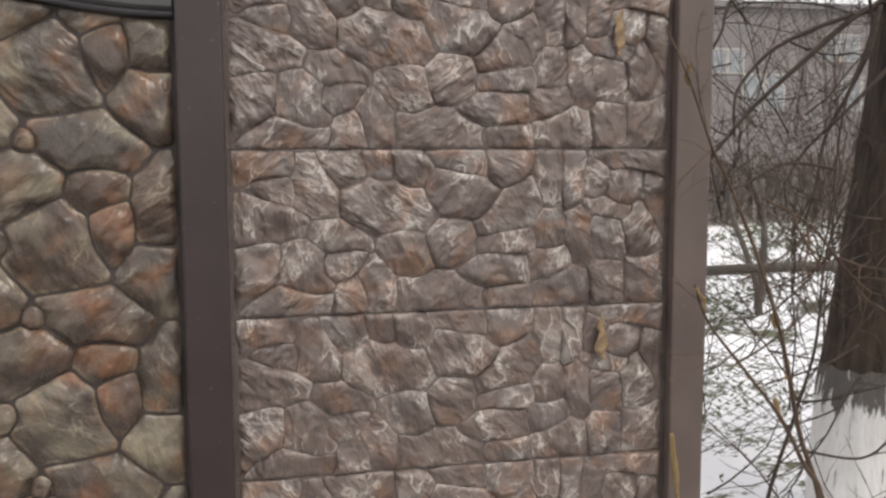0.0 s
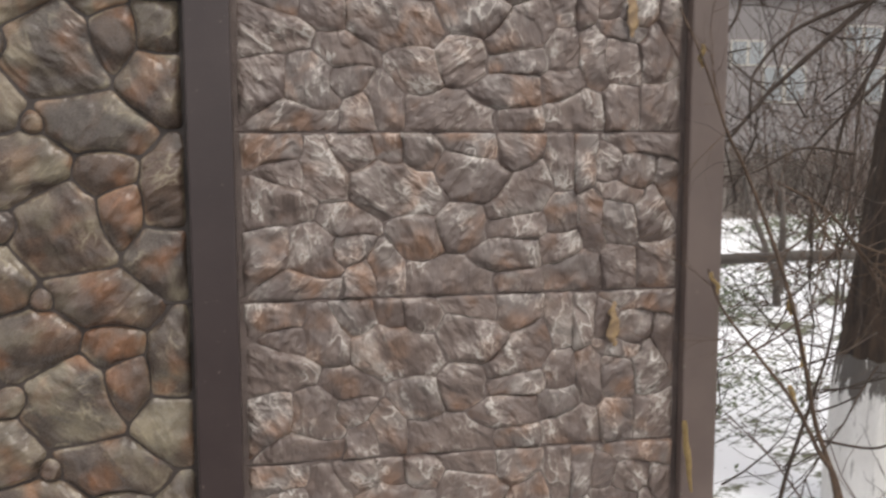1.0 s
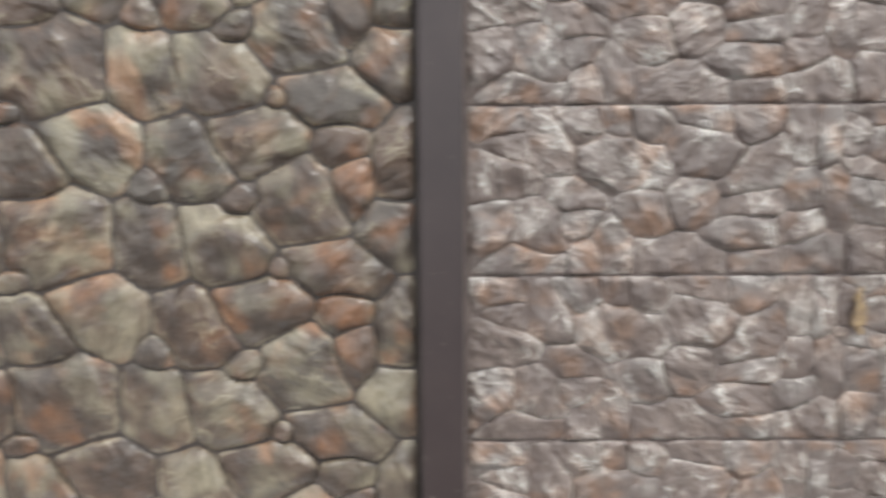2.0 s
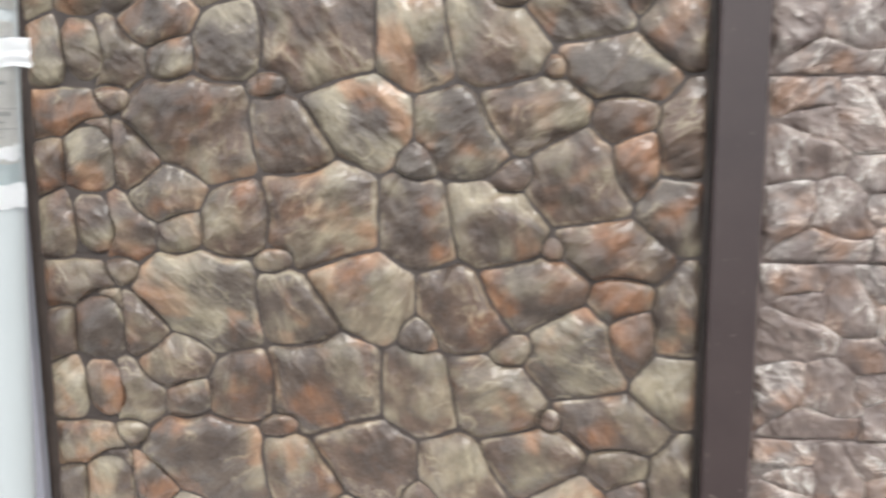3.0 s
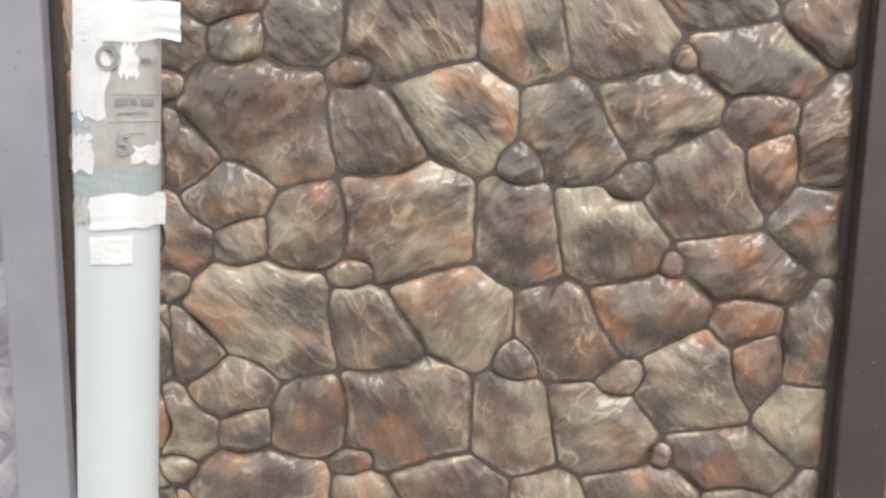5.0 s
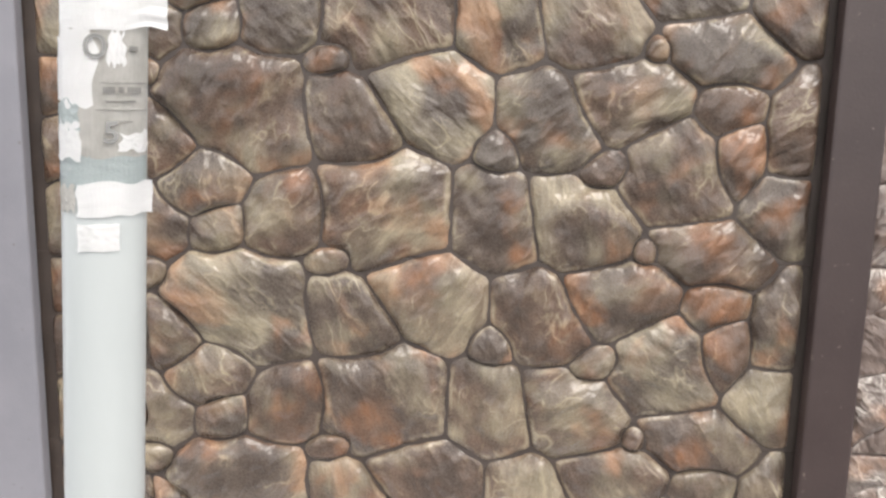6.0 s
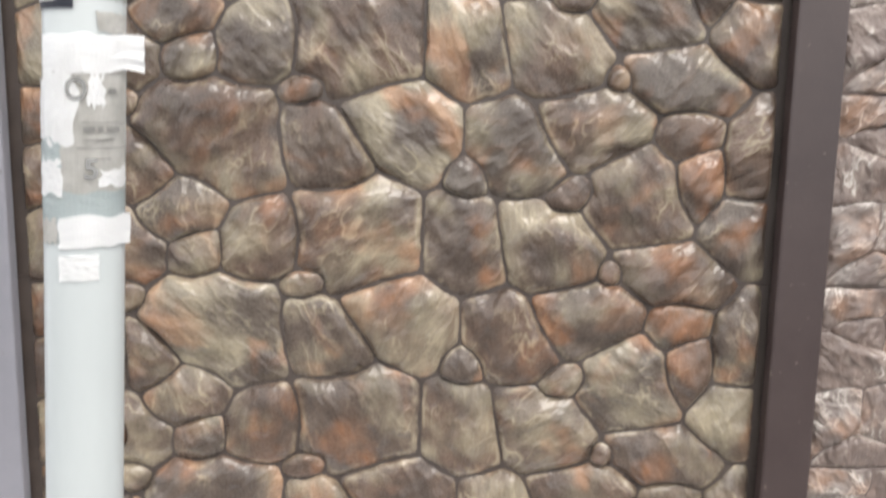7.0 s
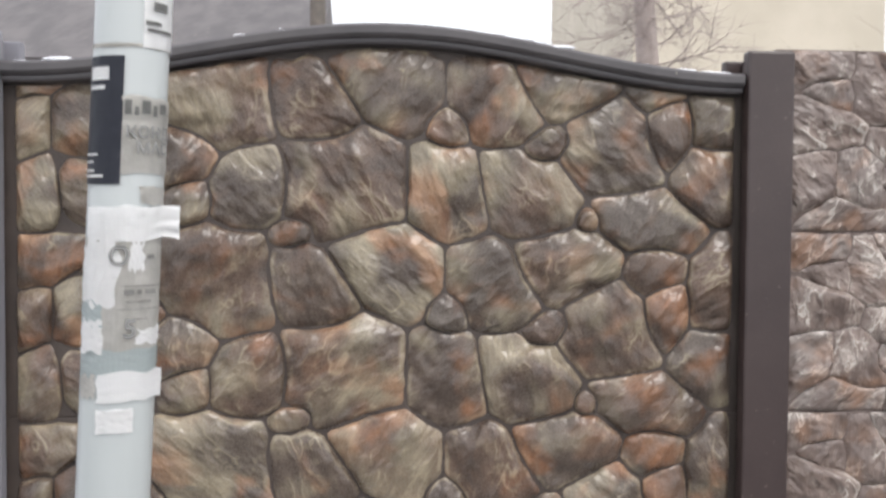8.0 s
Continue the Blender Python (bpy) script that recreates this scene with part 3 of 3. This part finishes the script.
notice("notice", 0.18, 0.52, 1.452, 1.492, PAPER, "torn white scrap", 0.011, 0.0022, seed=16)
# no tape here: an added patch standing for bare pole paint
notice("tape", -1.3, -0.5, 1.376, 1.410, TAPE, "pale patch standing for bare pole paint", 0.010, 0.0020, seed=17)
notice("notice", 0.42, 1.3, 1.352, 1.374, PAPER, "torn white scrap", 0.008, 0.0022, seed=9)
notice("tape", -1.3, 1.35, 1.305, 1.345, TAPE, "clear tape band", 0.001, 0.0008, seed=10)
notice("notice", -0.55, 1.35, 1.272, 1.312, PAPER, "white torn slip", 0.006, 0.0020, 0.006, seed=11)
notice("notice", -1.2, -0.6, 1.278, 1.308, PAPER_OLD, "torn remnant of paper", 0.009, 0.0014, seed=12)
notice("notice", -0.55, 0.42, 1.228, 1.262, PAPER, "small white slip of paper", 0.002, 0.0014, seed=13)
notice("tape", -1.4, 1.4, 1.760, 1.766, PAPER_OLD, "strip of old glue", 0.002, 0.0006, seed=15)


def print_bar(parent, a0, a1, z0, z1, material, out=0.0034):
    notice("print_bar", a0, a1, z0, z1, material, "", 0.0, out, seed=20, parent=parent)


for a0, a1, z, h in ((-0.12, 0.05, 1.668, 0.020), (0.12, 0.22, 1.667, 0.012), (0.30, 0.52, 1.670, 0.018), (0.60, 0.72, 1.667, 0.015), (0.80, 1.05, 1.671, 0.014)):
    print_bar(strip, a0, a1, z, z + h, INK_GREY, 0.0040)
for z, a0, a1, h in ((1.715, -1.2, -0.55, 0.018), (1.702, -1.2, -0.65, 0.006), (1.612, -1.3, -0.8, 0.003), (1.602, -1.3, -0.95, 0.003), (1.590, -1.3, -0.9, 0.003), (1.582, -1.3, -0.62, 0.004)):
    print_bar(flyer, a0, a1, z, z + h, PAPER, 0.0026)


def lettering(text, a, z, size, material):
    """Words laid round the pole's skin."""
    cu = bpy.data.curves.new("lettering", "FONT")
    cu.body, cu.size, cu.extrude, cu.offset = text, size, 0.0002, size * 0.02
    tmp = bpy.data.objects.new("lettering", cu)
    mesh = bpy.data.meshes.new_from_object(tmp)
    bpy.data.objects.remove(tmp)
    for v in mesh.vertices:
        v.co = on_pole(a + v.co.x / PR, z + v.co.y, 0.0046 + v.co.z)
    mesh.materials.clear()
    mesh.materials.append(material)
    ob = new("lettering", mesh)
    ob.parent = pole
    tagged(ob, "printed grey letters")


lettering("КОНД", -0.08, 1.637, 0.022, INK_GREY)
lettering("МАС", 0.18, 1.616, 0.022, INK_GREY)
lettering("О", -0.38, 1.462, 0.036, INK_GREY)
lettering("5", 0.05, 1.362, 0.036, INK_GREY)
for z, a0, a1, h in ((1.432, 0.0, 1.2, 0.0012), (1.400, -0.1, 1.2, 0.0012), (1.421, 0.05, 0.30, 0.007), (1.421, 0.38, 0.50, 0.007), (1.421, 0.58, 0.95, 0.007), (1.470, 0.62, 0.85, 0.006), (1.410, 0.1, 0.8, 0.002), (1.386, 0.3, 0.7, 0.0015)):
    print_bar(pole, a0, a1, z, z + h, INK_FAINT)
print_bar(pole, 0.30, 0.75, 1.792, 1.797, INK_GREY)
print_bar(pole, 0.35, 1.2, 1.783, 1.787, INK_GREY)
print_bar(pole, 0.5, 0.95, 1.812, 1.824, INK_GREY)

# ---- tree and shrubs beside the end post ----
LEFT_EDGE = [(2.37, -0.15), (2.378, 0.1), (2.388, 0.5), (2.43, 0.74), (2.495, 1.19), (2.57, 1.82), (2.62, 2.4), (2.72, 3.2), (2.80, 4.2), (2.86, 5.4)]


def trunk_piece(name, z0, z1, material, parent, swell, label):
    bm = bmesh.new()
    rows, sides = int((z1 - z0) * 30) + 20, 56
    verts = []
    for i in range(rows + 1):
        z = z0 + (z1 - z0) * i / rows
        left = float(np.interp(z, [b for _, b in LEFT_EDGE], [a for a, _ in LEFT_EDGE]))
        r = 0.185 - 0.016 * z
        ring = []
        for j in range(sides):
            k = 2 * math.pi * j / sides
            furrow = 0.013 * noise.noise((math.cos(k) * 7, math.sin(k) * 7, z * 2.2)) + 0.007 * noise.noise((math.cos(k) * 19, math.sin(k) * 19, z * 5.0))
            rr = r + furrow + swell
            ring.append(bm.verts.new((left + r + rr * math.cos(k), 0.45 + rr * math.sin(k), z + (0.02 * noise.noise((math.cos(k) * 5, math.sin(k) * 5, 7)) if i in (0, rows) else 0))))
        verts.append(ring)
    for a, b in zip(verts, verts[1:]):
        for j in range(sides):
            bm.faces.new((a[j], a[(j + 1) % sides], b[(j + 1) % sides], b[j]))
    return part(name, bm, material, parent, label, smooth=True)


tree = tagged(new("tree"), "bare tree with furrowed dark bark and a whitewashed base", "tree")
trunk_piece("trunk", 0.58, 5.4, BARK, tree, 0.0, "")
trunk_piece("whitewash", -0.1, 0.63, WHITEWASH, tree, 0.003, "cracked whitewash coat on the trunk")


def twigs(bm, start, way, length, radius, rng, depth):
    pts, p, d = [], Vector(start), Vector(way).normalized()
    n = 7
    for i in range(n + 1):
        pts.append(p.copy())
        d = (d + Vector((rng.gauss(0, 0.16), rng.gauss(0, 0.10), rng.gauss(0.02, 0.16)))).normalized()
        p = p + d * length / n
    tube(bm, pts, [radius * (1 - 0.75 * i / n) for i in range(n + 1)], 5)
    if depth:
        for i in range(1, n):
            for _ in range(rng.choice((1, 1, 2))):
                side = Vector((rng.gauss(0, 1), rng.gauss(0, 0.6), rng.gauss(0.1, 0.8)))
                twigs(bm, pts[i], (pts[i] - pts[i - 1]).normalized() + side * 0.7, length * rng.uniform(0.3, 0.6), radius * 0.5, rng, depth - 1)


def limb(points, y, r0, r1, parent, name="limb", material=TWIG, seed=0, side=3):
    """A branch through (x, z) points at depth y, with side twigs."""
    rng = random.Random(seed)
    line = spline([(x, y + 0.03 * math.sin(i * 1.7 + seed), z) for i, (x, z) in enumerate(points)])
    bm = tube(bmesh.new(), line, [r0 + (r1 - r0) * i / (len(line) - 1) for i in range(len(line))], 7)
    for _ in range(side):
        i = rng.randrange(3, len(line) - 1)
        twigs(bm, line[i], (line[i] - line[i - 1]).normalized() + Vector((rng.gauss(0, 0.8), rng.gauss(0, 0.4), rng.gauss(0, 0.8))), rng.uniform(0.2, 0.5), r1 * 0.6, rng, 1)
    return part(name, bm, material, parent, smooth=True)


limb([(2.80, 2.20), (2.59, 2.07), (2.426, 1.992), (2.238, 1.828), (2.054, 1.655), (1.939, 1.548), (1.853, 1.467)], 0.45, 0.015, 0.006, tree, seed=1, side=8)
limb([(2.60, 2.05), (2.474, 2.015), (2.281, 1.956), (2.117, 1.868), (1.991, 1.74), (1.942, 1.655), (1.956, 1.548)], 0.45, 0.011, 0.004, tree, seed=2, side=8)
limb([(2.534, 2.041), (2.469, 1.87), (2.405, 1.698), (2.339, 1.547), (2.275, 1.353), (2.221, 1.201)], 0.40, 0.010, 0.005, tree, seed=3, side=8)
limb([(2.551, 1.805), (2.393, 1.654), (2.231, 1.483), (2.141, 1.355)], 0.38, 0.009, 0.004, tree, seed=4, side=6)
limb([(2.385, 2.042), (2.427, 1.92), (2.336, 1.629), (2.271, 1.251), (2.222, 1.039)], 0.30, 0.007, 0.003, tree, seed=5, side=8)
limb([(2.227, 1.423), (2.045, 1.444), (1.848, 1.366), (1.696, 1.348)], 0.20, 0.006, 0.003, tree, seed=6, side=7)
limb([(1.90, 2.12), (1.839, 1.986), (1.798, 1.906), (1.74, 1.80)], 0.30, 0.008, 0.004, tree, seed=7, side=4)

rng = random.Random(40)
for k in range(16):
    bm = bmesh.new()
    z = rng.uniform(2.7, 5.3)
    twigs(bm, (2.72 + 0.06 * z, 0.45, z), (rng.gauss(0, 0.8), rng.gauss(0, 0.8), rng.uniform(0.2, 1.0)), rng.uniform(1.0, 2.0), 0.03, rng, 2)
    part("limb", bm, TWIG, tree, smooth=True)

vine = tagged(new("shrub"), "leafless tan canes of a climbing shrub by the post", "shrub")
limb([(1.41, 1.87), (1.47, 1.71), (1.55, 1.50), (1.64, 1.38), (1.73, 1.18), (1.79, 0.96), (1.85, 0.77), (1.93, 0.54), (1.99, 0.34), (2.04, -0.05)][::-1], -0.12, 0.010, 0.003, vine, "cane", TWIG_TAN, 11, 5)
limb([(1.50, 1.08), (1.57, 0.95), (1.68, 0.80), (1.80, 0.64), (1.92, 0.46), (2.01, 0.32), (2.06, -0.05)][::-1], -0.14, 0.010, 0.003, vine, "cane", TWIG_TAN, 12, 4)
limb([(2.25, 1.38), (2.15, 1.14), (2.09, 0.81), (2.02, 0.56), (1.95, 0.22), (1.93, -0.05)][::-1], 0.10, 0.009, 0.003, vine, "cane", TWIG, 13, 8)
limb([(1.89, 1.33), (2.05, 1.24), (2.15, 1.12), (2.29, 0.97), (2.46, 0.88)], 0.10, 0.004, 0.009, vine, "cane", TWIG_TAN, 14, 7)
limb([(2.06, 0.42), (2.28, 0.39), (2.42, 0.47), (2.48, 0.53)], 0.08, 0.005, 0.004, vine, "cane", TWIG, 15, 3)
limb([(1.94, 0.66), (2.15, 0.72), (2.33, 0.78)], 0.15, 0.004, 0.004, vine, "cane", TWIG, 16, 2)


def dry_leaf(x, y, z, length, width, seed):
    """A shrivelled hanging leaf with a rolled blade."""
    bm = bmesh.new()
    rows = []
    for i in range(15):
        t = i / 14
        w = width * (0.35 + 0.65 * math.sin(math.pi * min(1, t * 0.9 + 0.1))) * (1 + 0.35 * noise.noise((t * 6, seed, 0)))
        cx = 0.012 * noise.noise((t * 2.5, seed, 3)) + 0.03 * t * (seed % 2)
        rows.append([bm.verts.new((cx + w * math.sin(k), -w * 0.6 * math.cos(k) + 0.004 * noise.noise((t * 9, k, seed)), -t * length)) for k in (-1.9, -1.1, -0.4, 0.4, 1.1, 1.9)])
    for a, b in zip(rows, rows[1:]):
        for j in range(5):
            bm.faces.new((a[j], a[j + 1], b[j + 1], b[j]))
    bmesh.ops.solidify(bm, geom=bm.faces[:], thickness=0.0012)
    ob = part("dry_leaf", bm, DRY_LEAF, vine, "curled dry yellow leaf", smooth=True)
    ob.location = (x, y, z)


dry_leaf(1.458, -0.10, 0.59, 0.24, 0.011, 1)
dry_leaf(1.47, -0.125, 1.76, 0.07, 0.009, 2)
dry_leaf(1.51, -0.145, 1.07, 0.07, 0.008, 3)
dry_leaf(1.795, -0.13, 0.98, 0.06, 0.012, 4)
dry_leaf(1.79, -0.15, 0.70, 0.09, 0.011, 5)
dry_leaf(1.845, -0.13, 0.82, 0.07, 0.010, 6)

rng = random.Random(21)
for i, (x, y, h, mat) in enumerate(((3.3, 1.9, 2.6, TWIG), (4.3, 3.0, 2.8, TWIG_RED), (5.2, 4.5, 3.4, TWIG), (6.6, 6.2, 3.8, TWIG_RED), (8.4, 9.0, 4.0, TWIG), (10.5, 12.0, 4.5, TWIG_RED))):
    bush = tagged(new("shrub"), "leafless tangled shrub of thin twigs on snowy ground", "shrub", "bare shrubs")
    for k in range(3):
        bm = bmesh.new()
        twigs(bm, (x + rng.uniform(-0.12, 0.12), y + rng.uniform(-0.1, 0.1), -0.05), (rng.gauss(0, 0.35), rng.gauss(0, 0.2), 1), h * rng.uniform(0.7, 1.1), 0.0045 + 0.001 * y, rng, 2)
        part("stem", bm, mat, bush, smooth=True)

thicket = tagged(new("shrub"), "thicket of fine leafless twigs beside the tree", "shrub", "bare shrubs")
for k in range(56):
    bm = bmesh.new()
    start = (rng.uniform(1.85, 2.75), rng.uniform(0.05, 1.1), rng.uniform(0.5, 2.2))
    if k % 7 == 0:
        start = (start[0], start[1], -0.03)
    twigs(bm, start, (rng.gauss(-0.2, 0.9), rng.gauss(0, 0.3), rng.gauss(0.3, 0.8)), rng.uniform(0.45, 1.1), rng.uniform(0.0025, 0.0055), rng, 1)
    part("twig", bm, rng.choice((TWIG, TWIG, TWIG_RED)), thicket, smooth=True)

sapling = tagged(new("sapling"), "forked bare sapling behind the wire fence", "tree")
for pts in ([(4.72, -0.12), (4.713, -0.018), (4.685, 0.151), (4.642, 0.278), (4.533, 0.593), (4.41, 0.904), (4.329, 1.159)], [(4.695, 0.095), (4.735, 0.379), (4.73, 0.64), (4.692, 0.898), (4.685, 1.219)]):
    limb(pts, 4.7, 0.045, 0.018, sapling, "stem", RAIL, 31, 4)

# ---- chain-link fence ----
link = tagged(new("wire_fence"), "low chain-link fence with a rusty top rail", "wire fence")
part("rail", tube(bmesh.new(), [(0.9 + 0.3 * i, 1.3 + 0.004 * math.sin(i), 0.905 + 0.006 * math.sin(i * 1.3)) for i in range(17)], [0.026] * 17, 14), RAIL, link, "rusty pipe rail", smooth=True)
for x in (1.0, 5.6):
    part("post", tube(bmesh.new(), [(x, 1.335, -0.1), (x, 1.335, 0.5), (x, 1.335, 0.98)], [0.03] * 3, 14), RAIL, link, smooth=True)
CELL = 0.056
for i in range(42):
    bm = bmesh.new()
    x = 1.6 + i * CELL
    pts = [(x + (CELL / 2 + 0.001) * (1 if (i + j) % 2 else -1), 1.3 + (0.002 if j % 2 else -0.002), 0.885 - j * CELL * 0.52) for j in range(35)]
    tube(bm, pts, [0.0033] * len(pts), 4)
    part("wire", bm, WIRE, link)


# ---- distance ----
def low_plants():
    rng = random.Random(3)
    verts, faces = [], []
    for _ in range(11000):
        y = rng.uniform(0.6, 13) if rng.random() < 0.55 else rng.uniform(1.4, 5.5)
        x = 1.5 + y * 0.62 + rng.uniform(-1.2, 2.6) + rng.gauss(0, 0.3)
        if noise.noise((x * 0.9, y * 0.9, 5)) < -0.02:
            continue
        z = rng.uniform(-0.02, 0.07)
        s = rng.uniform(0.010, 0.026) + 0.004 * y
        k, tilt = rng.uniform(0, 6.28), rng.uniform(0.1, 0.9)
        a = Vector((math.cos(k), math.sin(k), tilt)) * s
        b = Vector((-math.sin(k), math.cos(k), 0)) * s * 0.5
        p = Vector((x, y, z))
        i = len(verts)
        verts += [p - a * 0.2, p + a * 0.4 + b, p + a, p + a * 0.4 - b]
        faces.append((i, i + 1, i + 2, i + 3))
    mesh = bpy.data.meshes.new("low_plants")
    mesh.from_pydata(verts, [], faces)
    mesh.materials.append(LEAF)
    tagged(new("low_plants", mesh), "low green plants poking through the snow", "plants", kind="stuff")


low_plants()


def building(name, x0, x1, y, depth, height, wall, roof, label, windows, ridge=0.0):
    house = tagged(new(name), label, "building")
    part("wall", box(bmesh.new(), x0, x1, y, y + depth, -0.2, height, 0.02), wall, house)
    bm = bmesh.new()
    if ridge:
        a = [bm.verts.new(p) for p in ((x0 - 0.4, y - 0.4, height), (x1 + 0.4, y - 0.4, height), (x1 + 0.4, y + depth / 2, height + ridge), (x0 - 0.4, y + depth / 2, height + ridge), (x0 - 0.4, y + depth + 0.4, height), (x1 + 0.4, y + depth + 0.4, height))]
        for f in ((0, 1, 2, 3), (3, 2, 5, 4), (0, 3, 4), (1, 5, 2), (0, 4, 5, 1)):
            bm.faces.new([a[i] for i in f])
    else:
        box(bm, x0 - 0.2, x1 + 0.2, y - 0.25, y + depth + 0.2, height + 0.004, height + 0.25, 0.02)
    part("roof", bm, roof, house)
    for wx, wz, ww, wh in windows:
        frame_part = part("window", box(bmesh.new(), wx - ww / 2, wx + ww / 2, y - 0.06, y - 0.003, wz, wz + wh, 0.015), FRAME_PALE, house)
        for s in (-1, 1):
            part("pane", box(bmesh.new(), wx + s * ww / 4 - ww * 0.2, wx + s * ww / 4 + ww * 0.2, y - 0.075, y - 0.061, wz + 0.08, wz + wh - 0.08), PANE_REFLECTION, frame_part)
    return house


building("apartment_building", 13.5, 40, 30, 9, 6.9, HOUSE_GREY, ROOF_GREY, "long low grey rendered building with pale windows",
         [(18.45, 4.36, 1.45, 1.0), (20.05, 2.95, 1.9, 1.45), (23.4, 4.9, 1.7, 1.1), (24.4, 2.95, 1.9, 1.45), (28.3, 4.85, 1.9, 1.1), (29.1, 3.3, 1.6, 1.0)])
building("house", -10, -2.2, 9, 6, 3.4, HOUSE_PALE, ROOF_PALE, "pale grey rendered house with a slate roof behind the fence", [(-7.5, 1.2, 1.2, 1.3), (-4.5, 1.2, 1.2, 1.3)], 1.6)
building("house", 3.6, 8.4, 14, 8, 9.5, HOUSE_CREAM, ROOF_GREY, "cream rendered house behind the fence", [(5.2, 2.0, 1.2, 1.4), (8.2, 2.0, 1.2, 1.4)])
tagged(part("utility_pole", tube(bmesh.new(), [(-1.8, 9, -0.1), (-1.8, 9, 3), (-1.8, 9, 8)], [0.11, 0.10, 0.085], 16), RAIL, smooth=True), "weathered grey utility pole behind the fence", "pole")


def hedge():
    """A far leafless hedge: a dense band of short brown twigs."""
    rng = random.Random(12)
    verts, faces = [], []
    for _ in range(5200):
        x, y, h = rng.uniform(8.0, 19), 14.6 + rng.gauss(0, 0.5), rng.uniform(0.2, 1.5) * rng.uniform(0.6, 1.0)
        w, lean = rng.uniform(0.006, 0.016), rng.gauss(0, 0.22)
        i = len(verts)
        verts += [(x - w, y, -0.05), (x + w, y, -0.05), (x + lean + w * 0.4, y + rng.gauss(0, 0.1), h), (x + lean - w * 0.4, y, h)]
        faces.append((i, i + 1, i + 2, i + 3))
    mesh = bpy.data.meshes.new("hedge")
    mesh.from_pydata(verts, [], faces)
    mesh.materials.append(HEDGE)
    tagged(new("hedge", mesh), "low leafless brown hedge before the grey building", "hedge", kind="stuff")


hedge()
rng = random.Random(8)
# crown behind the fence, paled by haze in its colour
back_tree = tagged(new("tree"), "bare crown of fine brown twigs behind the fence, haze put into their colour", "tree")
part("trunk", tube(bmesh.new(), [(1.30, 5, -0.1), (1.28, 5, 1.2), (1.22, 5, 2.4), (1.15, 5, 3.4), (1.12, 5, 4.6)], [0.13, 0.115, 0.10, 0.085, 0.05], 14), TWIG_HAZED, back_tree, smooth=True)
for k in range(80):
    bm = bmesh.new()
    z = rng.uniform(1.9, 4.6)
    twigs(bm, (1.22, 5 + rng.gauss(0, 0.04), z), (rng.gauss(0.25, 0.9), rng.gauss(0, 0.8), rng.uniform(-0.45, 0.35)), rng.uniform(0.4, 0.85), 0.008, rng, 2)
    part("limb", bm, TWIG_HAZED, back_tree, smooth=True)
